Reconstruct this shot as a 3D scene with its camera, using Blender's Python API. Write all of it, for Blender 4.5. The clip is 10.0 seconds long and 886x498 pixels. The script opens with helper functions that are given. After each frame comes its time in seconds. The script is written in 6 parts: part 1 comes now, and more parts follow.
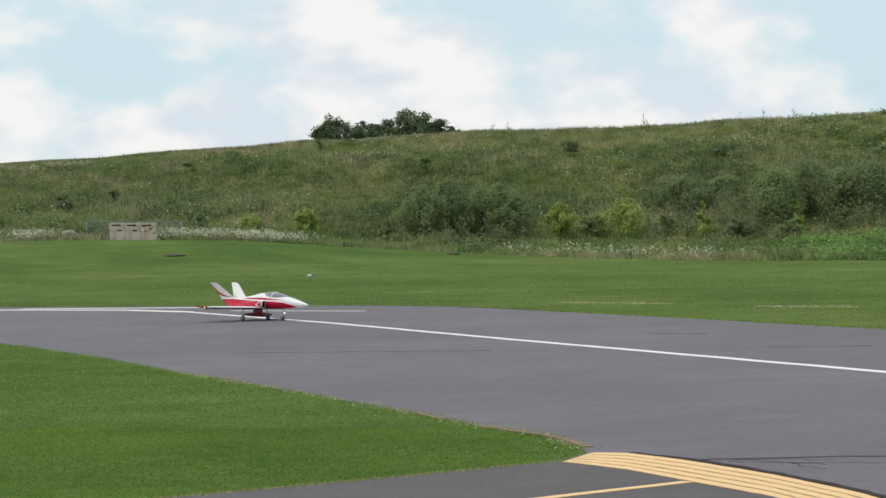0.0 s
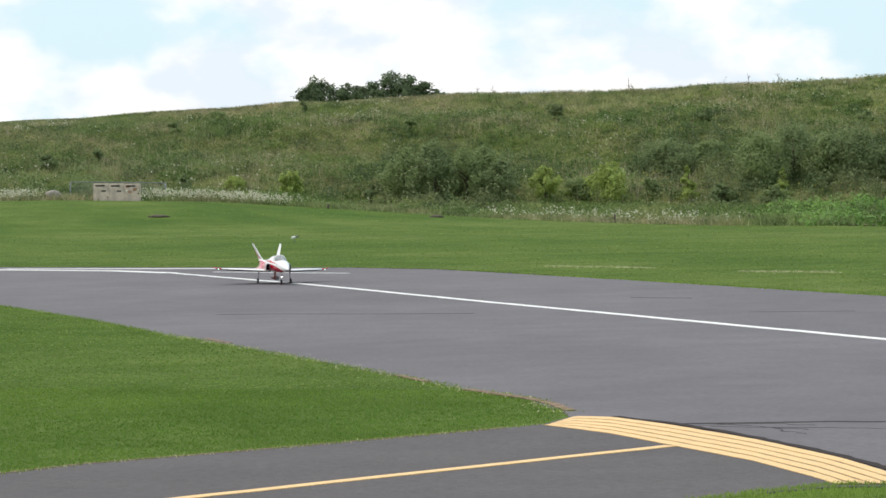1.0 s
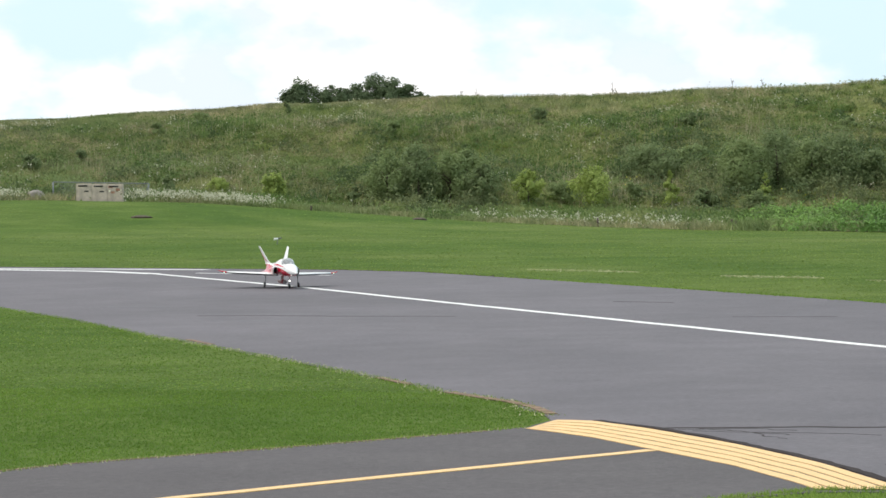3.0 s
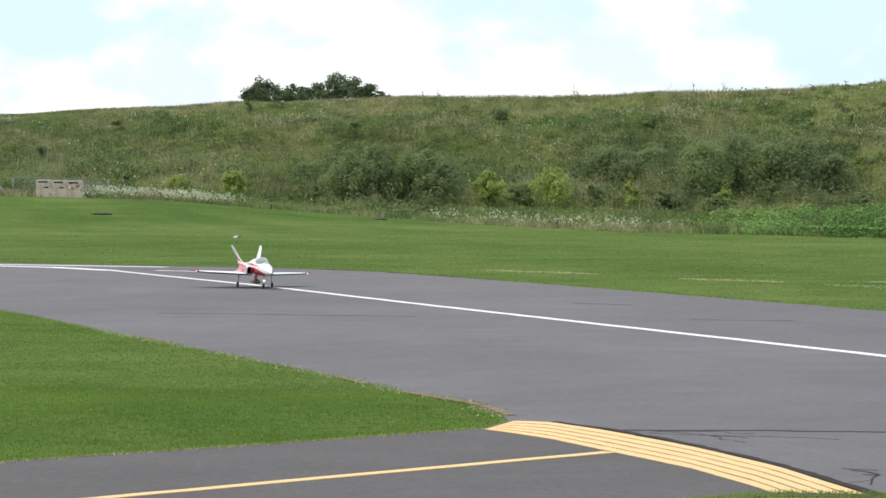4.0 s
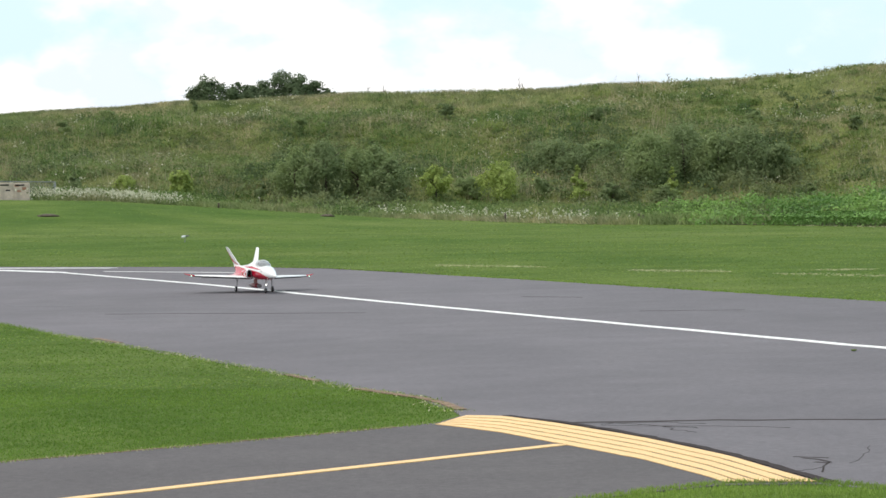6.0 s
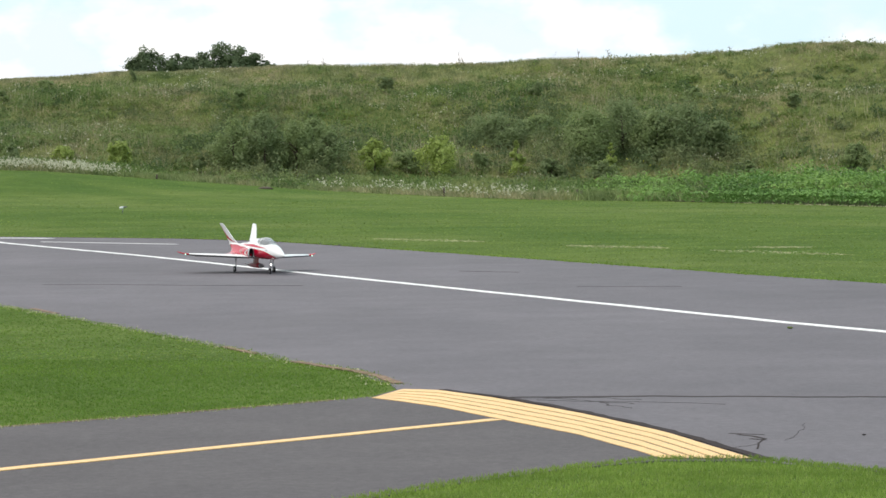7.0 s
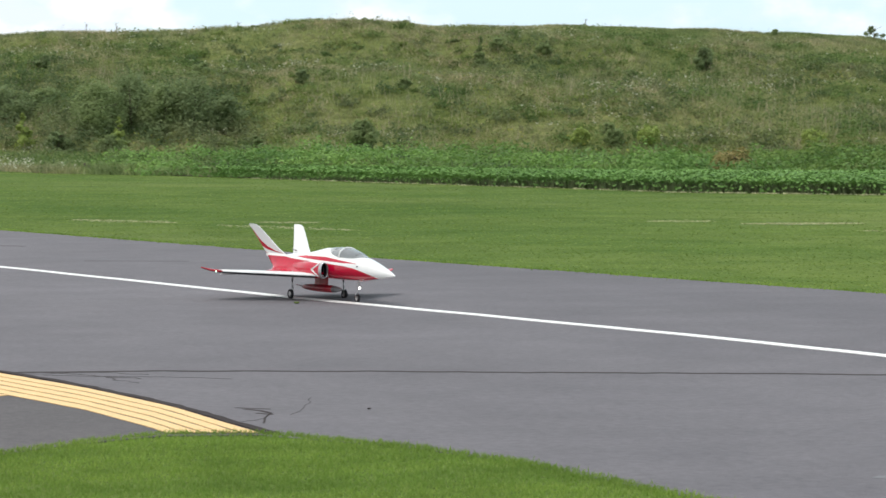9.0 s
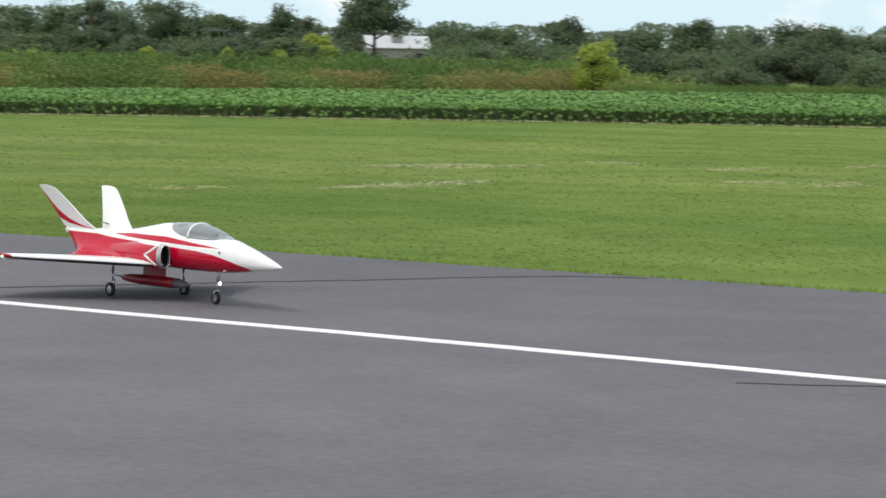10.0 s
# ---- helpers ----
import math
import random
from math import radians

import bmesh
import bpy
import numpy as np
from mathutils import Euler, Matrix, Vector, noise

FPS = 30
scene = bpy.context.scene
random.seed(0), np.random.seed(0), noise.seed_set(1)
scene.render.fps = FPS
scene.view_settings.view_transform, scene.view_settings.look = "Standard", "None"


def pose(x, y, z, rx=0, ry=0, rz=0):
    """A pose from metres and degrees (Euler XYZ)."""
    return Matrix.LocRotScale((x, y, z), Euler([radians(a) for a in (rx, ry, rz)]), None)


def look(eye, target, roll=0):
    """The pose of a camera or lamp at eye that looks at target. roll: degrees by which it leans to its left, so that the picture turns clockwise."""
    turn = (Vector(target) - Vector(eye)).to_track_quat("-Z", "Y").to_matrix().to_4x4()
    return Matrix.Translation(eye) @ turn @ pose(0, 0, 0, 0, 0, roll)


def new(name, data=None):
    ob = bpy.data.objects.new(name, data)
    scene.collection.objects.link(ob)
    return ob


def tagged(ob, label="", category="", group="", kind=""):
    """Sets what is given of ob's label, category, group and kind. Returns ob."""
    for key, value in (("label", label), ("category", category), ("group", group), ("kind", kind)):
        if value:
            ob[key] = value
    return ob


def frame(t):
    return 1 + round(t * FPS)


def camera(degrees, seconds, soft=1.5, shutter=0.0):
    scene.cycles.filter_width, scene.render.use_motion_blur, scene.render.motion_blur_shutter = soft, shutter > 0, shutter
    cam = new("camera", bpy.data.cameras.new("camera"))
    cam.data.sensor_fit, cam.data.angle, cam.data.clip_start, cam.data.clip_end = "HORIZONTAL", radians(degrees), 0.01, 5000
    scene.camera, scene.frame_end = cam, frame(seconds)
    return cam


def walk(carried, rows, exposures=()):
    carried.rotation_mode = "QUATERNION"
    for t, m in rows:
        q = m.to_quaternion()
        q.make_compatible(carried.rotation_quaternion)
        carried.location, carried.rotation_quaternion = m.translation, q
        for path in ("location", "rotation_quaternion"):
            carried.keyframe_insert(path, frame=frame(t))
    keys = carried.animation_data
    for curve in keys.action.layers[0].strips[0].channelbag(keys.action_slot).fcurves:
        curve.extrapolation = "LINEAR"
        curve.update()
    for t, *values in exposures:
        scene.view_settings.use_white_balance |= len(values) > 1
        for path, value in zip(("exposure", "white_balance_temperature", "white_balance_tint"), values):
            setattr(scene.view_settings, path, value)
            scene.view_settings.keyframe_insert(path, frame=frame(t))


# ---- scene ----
# camera: a hand-held long lens that pans after the model jet
EYE = Vector((0.0, 0.0, 1.65))
cam = camera(16.522, 10.0, soft=1.55, shutter=0.06)
# seconds, bearing to the right of +y, tilt, roll (degrees)
PAN = [
    (0, 0.002, -0.419, -1.600),
    (0.5, 0.203, -0.809, -1.574),
    (1, 0.286, -1.125, -1.206),
    (1.5, 0.421, -0.576, -0.761),
    (2, 0.306, -0.749, -0.544),
    (2.5, 0.716, -0.944, -0.326),
    (2.7, 0.631, -1.085, -0.832),
    (3.8, 0.975, -1.049, -0.172),
    (4, 1.368, -1.082, -0.156),
    (4.5, 1.134, -1.213, -0.506),
    (5, 1.568, -0.922, -0.715),
    (6.5, 2.767, -1.444, -1.110),
    (7, 3.492, -1.688, -0.586),
    (7.5, 4.223, -1.743, -0.269),
    (8, 5.799, -1.787, -0.122),
    (8.5, 8.920, -2.105, 0.255),
    (9, 12.722, -2.208, 0.007),
    (9.3, 17.730, -2.315, 0.158),
    (9.6, 24.125, -2.677, 0.531),
    (9.7, 26.704, -2.918, 0.597),
    (9.8, 29.358, -3.174, 0.773),
    (9.9, 32.153, -3.398, 0.945),
    (10, 34.967, -3.602, 0.911)]


def aim(bearing, tilt, roll):
    b, e = radians(bearing), radians(tilt)
    way = Vector((math.sin(b) * math.cos(e), math.cos(b) * math.cos(e), math.sin(e)))
    return look(EYE, EYE + way, roll)


# the clip's own exposure drifts: darker at its start and end
EXPOSURE = [(0, -0.36), (0.6, -0.20), (1.1, -0.09), (2.0, -0.05), (4.0, 0.0), (9.2, 0.0), (9.6, -0.04), (10.0, -0.10)]
walk(cam, [(t, aim(b, e, r)) for t, b, e, r in PAN], EXPOSURE)

# ---- light ----
world = bpy.data.worlds.new("world")
scene.world = world
world.use_nodes = True


def world_nodes():
    nt = world.node_tree
    nt.nodes.clear()
    N, L = nt.nodes.new, nt.links.new
    out, bg, sky = N("ShaderNodeOutputWorld"), N("ShaderNodeBackground"), N("ShaderNodeTexSky")
    sky.sky_type, sky.sun_disc = "NISHITA", False
    sky.sun_elevation, sky.sun_rotation = radians(63), radians(278)
    sky.air_density, sky.dust_density, sky.ozone_density = 1.0, 1.5, 1.0
    tc, mp, n1, n2 = N("ShaderNodeTexCoord"), N("ShaderNodeMapping"), N("ShaderNodeTexNoise"), N("ShaderNodeTexNoise")
    mp.inputs["Scale"].default_value = (1.0, 1.0, 1.7)
    mp.inputs["Location"].default_value = (0.478, 0.1, 0.22)
    n1.inputs["Scale"].default_value, n1.inputs["Detail"].default_value = 17.0, 7.0
    n1.inputs["Roughness"].default_value = 0.52
    n2.inputs["Scale"].default_value, n2.inputs["Detail"].default_value = 4.5, 3.0
    L(tc.outputs["Generated"], mp.inputs["Vector"])
    L(mp.outputs[0], n1.inputs["Vector"]), L(mp.outputs[0], n2.inputs["Vector"])
    add = N("ShaderNodeMath")
    add.operation = "MULTIPLY_ADD"
    add.inputs[1].default_value = 0.5
    L(n2.outputs["Fac"], add.inputs[0]), L(n1.outputs["Fac"], add.inputs[2])
    sep, side, high = N("ShaderNodeSeparateXYZ"), N("ShaderNodeMapRange"), N("ShaderNodeMapRange")
    L(tc.outputs["Generated"], sep.inputs[0])
    L(sep.outputs["X"], side.inputs["Value"]), L(sep.outputs["Z"], high.inputs["Value"])
    for node, numbers in ((side, (-0.12, 0.13, 0.17, -0.06)), (high, (0.10, 0.45, 0.0, 0.09))):    # cumulus bank thins out to the east; unseen overhead cloud added for whiter light
        for key, value in zip(("From Min", "From Max", "To Min", "To Max"), numbers):
            node.inputs[key].default_value = value
    total, total2 = N("ShaderNodeMath"), N("ShaderNodeMath")
    L(add.outputs[0], total.inputs[0]), L(side.outputs[0], total.inputs[1])
    L(total.outputs[0], total2.inputs[0]), L(high.outputs[0], total2.inputs[1])
    ramp = N("ShaderNodeValToRGB")
    ramp.color_ramp.interpolation = "EASE"
    ramp.color_ramp.elements[0].position, ramp.color_ramp.elements[1].position = 0.71, 0.90
    L(total2.outputs[0], ramp.inputs["Fac"])
    gain = N("ShaderNodeVectorMath")
    gain.operation = "MULTIPLY"
    gain.inputs[1].default_value = (0.105, 0.105, 0.100)
    L(sky.outputs[0], gain.inputs[0])
    haze = N("ShaderNodeMixRGB")          # thin high haze over all the blue
    haze.inputs[0].default_value, haze.inputs[2].default_value = 0.85, (0.735, 0.935, 1.03, 1)
    L(gain.outputs[0], haze.inputs[1])
    mix = N("ShaderNodeMixRGB")
    puff = N("ShaderNodeValToRGB")        # grey-blue folds inside the clouds
    puff.color_ramp.elements[0].position, puff.color_ramp.elements[0].color = 0.40, (0.79, 0.87, 0.94, 1)
    puff.color_ramp.elements[1].position, puff.color_ramp.elements[1].color = 0.56, (1.04, 1.025, 1.01, 1)
    n3 = N("ShaderNodeTexNoise")
    n3.inputs["Scale"].default_value, n3.inputs["Detail"].default_value = 30.0, 6.0
    L(mp.outputs[0], n3.inputs["Vector"]), L(n3.outputs["Fac"], puff.inputs["Fac"]), L(puff.outputs[0], mix.inputs[2])
    L(ramp.outputs[0], mix.inputs[0]), L(haze.outputs[0], mix.inputs[1])
    L(mix.outputs[0], bg.inputs["Color"])
    bg.inputs["Strength"].default_value = 1.14
    L(bg.outputs[0], out.inputs["Surface"])


world_nodes()
sun = new("sun", bpy.data.lights.new("sun", "SUN"))
sun.data.energy, sun.data.angle, sun.data.color = 1.55, radians(14), (1.0, 0.955, 0.88)
sun.matrix_world = look((-40, 6, 80), (0, 0, 0))


# ---- materials ----
def material(name, rough=0.8, metal=0.0, spec=0.3):
    m = bpy.data.materials.new(name)
    m.use_nodes = True
    b = m.node_tree.nodes["Principled BSDF"]
    b.inputs["Roughness"].default_value, b.inputs["Metallic"].default_value = rough, metal
    b.inputs["Specular IOR Level"].default_value = spec
    return m, m.node_tree, b


def coords(nt, scale=(1, 1, 1)):
    tc, mp = nt.nodes.new("ShaderNodeTexCoord"), nt.nodes.new("ShaderNodeMapping")
    mp.inputs["Scale"].default_value = scale
    nt.links.new(tc.outputs["Object"], mp.inputs["Vector"])
    return mp.outputs[0]


def noise_tex(nt, vec, scale, detail=4, rough=0.55):
    n = nt.nodes.new("ShaderNodeTexNoise")
    n.inputs["Scale"].default_value, n.inputs["Detail"].default_value, n.inputs["Roughness"].default_value = scale, detail, rough
    if vec is not None:
        nt.links.new(vec, n.inputs["Vector"])
    return n.outputs["Fac"]


def ramp_of(nt, fac, stops):
    r = nt.nodes.new("ShaderNodeValToRGB")
    e = r.color_ramp.elements
    while len(e) < len(stops):
        e.new(0.5)
    for k, (p, c) in enumerate(stops):
        e[k].position, e[k].color = p, (*c, 1)
    nt.links.new(fac, r.inputs["Fac"])
    return r.outputs[0]


def mix_rgb(nt, fac, a, b, mode="MIX"):
    m = nt.nodes.new("ShaderNodeMixRGB")
    m.blend_type = mode
    for s, v in zip(m.inputs, (fac, a, b)):
        if isinstance(v, (int, float)):
            s.default_value = v
        elif isinstance(v, tuple):
            s.default_value = (*v, 1)
        else:
            nt.links.new(v, s)
    return m.outputs[0]


def bump(nt, b, height, strength, dist):
    n = nt.nodes.new("ShaderNodeBump")
    n.inputs["Strength"].default_value, n.inputs["Distance"].default_value = strength, dist
    nt.links.new(height, n.inputs["Height"])
    nt.links.new(n.outputs[0], b.inputs["Normal"])


def plain(name, col, rough=0.6, metal=0.0, spec=0.3, vary=0.12, scale=20.0):
    m, nt, b = material(name, rough, metal, spec)
    f = noise_tex(nt, coords(nt), scale)
    dark = tuple(c * (1 - vary) for c in col)
    light = tuple(min(1, c * (1 + vary)) for c in col)
    nt.links.new(ramp_of(nt, f, [(0.3, dark), (0.7, light)]), b.inputs["Base Color"])
    return m


def leafy(name, stops, rough=0.6, patch=0.0, trans=0.25, depth=1.0):
    """Leaves and blades: colour by each leaf's own random number, and by broad drifts."""
    m, nt, b = material(name, rough, 0, 0.25)
    g = nt.nodes.new("ShaderNodeNewGeometry")
    col = ramp_of(nt, g.outputs["Random Per Island"], stops)
    if patch:
        f, g2 = noise_tex(nt, coords(nt), patch, 5, 0.65), noise_tex(nt, coords(nt, (0.4, 1.3, 1)), patch * 0.4, 4)
        col = mix_rgb(nt, depth, col, ramp_of(nt, f, [(0.38, (0.60, 0.66, 0.60)), (0.62, (1.28, 1.24, 1.2))]), "MULTIPLY")
        col = mix_rgb(nt, depth, col, ramp_of(nt, g2, [(0.40, (0.70, 0.78, 0.74)), (0.60, (1.2, 1.14, 1.1))]), "MULTIPLY")
    nt.links.new(col, b.inputs["Base Color"])
    if trans:
        t = nt.nodes.new("ShaderNodeBsdfTranslucent")
        nt.links.new(col, t.inputs["Color"])
        mx, out = nt.nodes.new("ShaderNodeMixShader"), nt.nodes["Material Output"]
        mx.inputs[0].default_value = trans
        nt.links.new(b.outputs[0], mx.inputs[1]), nt.links.new(t.outputs[0], mx.inputs[2])
        nt.links.new(mx.outputs[0], out.inputs["Surface"])
    return m


def hill_leafy(name, green, straw, shift=0.0):
    """Wild growth that drifts between fresh green and straw along the face of the slope."""
    m, nt, b = material(name, 0.75, 0, 0.2)
    g = nt.nodes.new("ShaderNodeNewGeometry")
    broad = noise_tex(nt, coords(nt, (0.55, 0.10, 1.5)), 0.30, 5, 0.62)
    small = noise_tex(nt, coords(nt, (1.0, 0.25, 1.6)), 0.85, 5, 0.65)
    col = ramp_of(nt, broad, [(0.40 + shift, green), (0.60 + shift, straw)])
    col = mix_rgb(nt, 1.0, col, ramp_of(nt, small, [(0.34, (0.52, 0.60, 0.54)), (0.50, (0.98, 0.98, 0.96)), (0.66, (1.38, 1.30, 1.26))]), "MULTIPLY")
    col = mix_rgb(nt, 1.0, col, ramp_of(nt, g.outputs["Random Per Island"], [(0.0, (0.82, 0.84, 0.80)), (1.0, (1.18, 1.15, 1.2))]), "MULTIPLY")
    nt.links.new(col, b.inputs["Base Color"])
    t, mx = nt.nodes.new("ShaderNodeBsdfTranslucent"), nt.nodes.new("ShaderNodeMixShader")
    mx.inputs[0].default_value = 0.35
    nt.links.new(col, t.inputs["Color"]), nt.links.new(b.outputs[0], mx.inputs[1]), nt.links.new(t.outputs[0], mx.inputs[2])
    nt.links.new(mx.outputs[0], nt.nodes["Material Output"].inputs["Surface"])
    return m


def lawn_material():
    m, nt, b = material("mown_grass", 0.95, 0, 0.05)
    v = coords(nt)
    big, mid_, fine = noise_tex(nt, v, 0.06, 4), noise_tex(nt, v, 0.7, 5), noise_tex(nt, v, 26, 4, 0.7)
    along = noise_tex(nt, v, 0.22, 4, 0.6)
    c = ramp_of(nt, big, [(0.35, (0.078, 0.136, 0.029)), (0.5, (0.100, 0.156, 0.037)), (0.65, (0.124, 0.175, 0.050))])
    c = mix_rgb(nt, 1.0, c, ramp_of(nt, mid_, [(0.36, (0.88, 0.91, 0.85)), (0.64, (1.12, 1.09, 1.12))]), "MULTIPLY")
    # broad mottling; also puts the shading of the lawn's undulations into its colour
    c = mix_rgb(nt, 0.9, c, ramp_of(nt, along, [(0.38, (0.86, 0.90, 0.86)), (0.62, (1.10, 1.07, 1.07))]), "MULTIPLY")
    clump = noise_tex(nt, v, 5.0, 4, 0.65)
    c = mix_rgb(nt, 0.8, c, ramp_of(nt, clump, [(0.35, (0.86, 0.88, 0.84)), (0.65, (1.13, 1.11, 1.12))]), "MULTIPLY")
    dot, run = nt.nodes.new("ShaderNodeVectorMath"), nt.nodes.new("ShaderNodeMapRange")     # the lawn is drier towards the crop
    dot.operation = "DOT_PRODUCT"
    dot.inputs[1].default_value = (1.0, -0.45, 0)
    nt.links.new(v, dot.inputs[0]), nt.links.new(dot.outputs["Value"], run.inputs["Value"])
    run.inputs["From Min"].default_value, run.inputs["From Max"].default_value = -12.0, 10.0
    c = mix_rgb(nt, run.outputs[0], c, mix_rgb(nt, 1.0, c, (1.66, 1.46, 1.60), "MULTIPLY"))
    c = mix_rgb(nt, 1.0, c, ramp_of(nt, fine, [(0.25, (0.6, 0.62, 0.6)), (0.75, (1.4, 1.35, 1.3))]), "MULTIPLY")
    wave = nt.nodes.new("ShaderNodeTexWave")      # faint passes of the mower along the runway
    wave.wave_type, wave.bands_direction = "BANDS", "X"
    wave.inputs["Scale"].default_value, wave.inputs["Distortion"].default_value, wave.inputs["Detail Scale"].default_value = 0.05, 6.0, 0.5
    turn = nt.nodes.new("ShaderNodeMapping")
    turn.inputs["Rotation"].default_value = (0, 0, radians(-17.3))
    nt.links.new(v, turn.inputs["Vector"]), nt.links.new(turn.outputs[0], wave.inputs["Vector"])
    c = mix_rgb(nt, 0.4, c, ramp_of(nt, wave.outputs["Fac"], [(0.3, (0.82, 0.90, 0.80)), (0.7, (1.14, 1.08, 1.12))]), "MULTIPLY")
    nt.links.new(c, b.inputs["Base Color"])
    lift = nt.nodes.new("ShaderNodeMath")       # gentle unevenness under the blades
    lift.operation = "MULTIPLY_ADD"
    lift.inputs[1].default_value = 22.0
    nt.links.new(along, lift.inputs[0]), nt.links.new(fine, lift.inputs[2])
    bump(nt, b, lift.outputs[0], 0.7, 0.03)
    return m


def rough_material():
    m, nt, b = material("rough_ground", 0.95, 0, 0.1)
    v = coords(nt)
    f, g = noise_tex(nt, v, 0.12, 5), noise_tex(nt, v, 1.6, 6, 0.7)
    c = ramp_of(nt, f, [(0.3, (0.11, 0.145, 0.036)), (0.5, (0.16, 0.19, 0.06)), (0.72, (0.23, 0.235, 0.10))])
    c = mix_rgb(nt, 1.0, c, ramp_of(nt, g, [(0.3, (0.5, 0.55, 0.5)), (0.7, (1.35, 1.3, 1.25))]), "MULTIPLY")
    nt.links.new(c, b.inputs["Base Color"])
    bump(nt, b, g, 1.0, 0.3)
    return m


def asphalt_material(name, base):
    m, nt, b = material(name, 0.8, 0, 0.3)
    v = coords(nt)
    big, mid_, fine = noise_tex(nt, v, 0.18, 5, 0.6), noise_tex(nt, v, 1.3, 5), noise_tex(nt, v, 90, 3, 0.7)
    streak = noise_tex(nt, coords(nt, (0.9, 0.25, 1)), 1.0, 4)
    lo, hi = tuple(x * 0.85 for x in base), tuple(x * 1.10 for x in base)
    grain = noise_tex(nt, v, 14, 5, 0.75)
    c = ramp_of(nt, big, [(0.3, lo), (0.7, hi)])
    sep, run = nt.nodes.new("ShaderNodeSeparateXYZ"), nt.nodes.new("ShaderNodeMapRange")
    nt.links.new(v, sep.inputs[0]), nt.links.new(sep.outputs["X"], run.inputs["Value"])
    run.inputs["From Min"].default_value, run.inputs["From Max"].default_value = 3.0, 12.0
    c = mix_rgb(nt, run.outputs[0], c, mix_rgb(nt, 1.0, c, (0.86, 0.86, 0.865), "MULTIPLY"))   # the asphalt gets darker towards +x
    c = mix_rgb(nt, 0.8, c, ramp_of(nt, streak, [(0.3, (0.93, 0.93, 0.94)), (0.7, (1.06, 1.06, 1.055))]), "MULTIPLY")
    c = mix_rgb(nt, 0.8, c, ramp_of(nt, mid_, [(0.3, (0.88, 0.88, 0.88)), (0.7, (1.10, 1.10, 1.09))]), "MULTIPLY")
    c = mix_rgb(nt, 0.9, c, ramp_of(nt, grain, [(0.36, (0.82, 0.82, 0.82)), (0.64, (1.15, 1.15, 1.15))]), "MULTIPLY")
    c = mix_rgb(nt, 1.0, c, ramp_of(nt, fine, [(0.25, (0.72, 0.72, 0.72)), (0.75, (1.28, 1.28, 1.28))]), "MULTIPLY")
    nt.links.new(c, b.inputs["Base Color"])
    bump(nt, b, fine, 0.35, 0.006)
    return m


def paint_material(name, col, worn):
    m, nt, b = material(name, 0.6, 0, 0.35)
    v = coords(nt)
    f, g = noise_tex(nt, v, 6, 6, 0.7), noise_tex(nt, v, 60, 3)
    c = ramp_of(nt, f, [(0.25, tuple(x * worn for x in col)), (0.5, col)])
    c = mix_rgb(nt, 0.8, c, ramp_of(nt, g, [(0.25, (0.8, 0.8, 0.8)), (0.6, (1.05, 1.05, 1.05))]), "MULTIPLY")
    nt.links.new(c, b.inputs["Base Color"])
    bump(nt, b, g, 0.2, 0.004)
    return m


LAWN, ROUGH = lawn_material(), rough_material()
RUNWAY = asphalt_material("aged_runway_asphalt", (0.150, 0.138, 0.150))
TAXIWAY = asphalt_material("darker_taxiway_asphalt", (0.104, 0.093, 0.095))
WHITE_LINE = paint_material("white_road_paint", (0.88, 0.87, 0.85), 0.86)
YELLOW_LINE = paint_material("yellow_road_paint", (0.88, 0.575, 0.265), 0.85)
TAR = plain("dark_crack_sealer", (0.046, 0.037, 0.036), 0.9, 0, 0.1)
SCUFF = plain("pale_scuffed_asphalt", (0.178, 0.176, 0.186), 0.85)
STRAW = leafy("dry_thatch", [(0.0, (0.40, 0.40, 0.20)), (1.0, (0.58, 0.56, 0.36))], 0.9, 0, 0.1)
GRASS_NEAR = leafy("lawn_blades", [(0.0, (0.185, 0.285, 0.050)), (0.6, (0.24, 0.36, 0.072)), (1.0, (0.32, 0.41, 0.105))], 0.6, 1.2, 0.45, 0.5)
GRASS_TURF = leafy("turf_blades", [(0.0, (0.118, 0.215, 0.032)), (0.6, (0.16, 0.275, 0.044)), (1.0, (0.20, 0.295, 0.055))], 0.6, 0.5, 0.45, 0.45)
LAWN_TUFT = leafy("lawn_tuft_blades", [(0.0, (0.15, 0.225, 0.048)), (0.6, (0.20, 0.28, 0.066)), (1.0, (0.26, 0.33, 0.095))], 0.7, 0.35, 0.4, 0.5)
GRASS_WILD = hill_leafy("wild_grass", (0.198, 0.252, 0.100), (0.350, 0.325, 0.190))
SLOPE_WEED = hill_leafy("slope_weed_leaves", (0.135, 0.208, 0.064), (0.235, 0.268, 0.105), 0.04)
SLOPE_DARK = hill_leafy("dark_slope_weed_leaves", (0.112, 0.165, 0.070), (0.182, 0.218, 0.102))
WEED = leafy("green_weeds", [(0.0, (0.145, 0.20, 0.055)), (0.6, (0.18, 0.24, 0.07)), (1.0, (0.20, 0.265, 0.08))], 0.7, 0.10, 0.45)
STALK = leafy("pale_dry_stalks", [(0.0, (0.30, 0.29, 0.16)), (1.0, (0.48, 0.43, 0.28))], 0.8, 0, 0.1)
FLOWER = leafy("white_wildflowers", [(0.0, (0.46, 0.46, 0.32)), (1.0, (0.72, 0.71, 0.56))], 0.7, 0, 0.2)
YELLOW_FLOWER = leafy("yellow_wildflowers", [(0.0, (0.35, 0.36, 0.06)), (1.0, (0.5, 0.48, 0.1))], 0.7, 0, 0.2)
VINE = leafy("vine_leaves", [(0.0, (0.13, 0.235, 0.06)), (0.6, (0.19, 0.33, 0.085)), (1.0, (0.25, 0.41, 0.115))], 0.55, 0.15, 0.35)
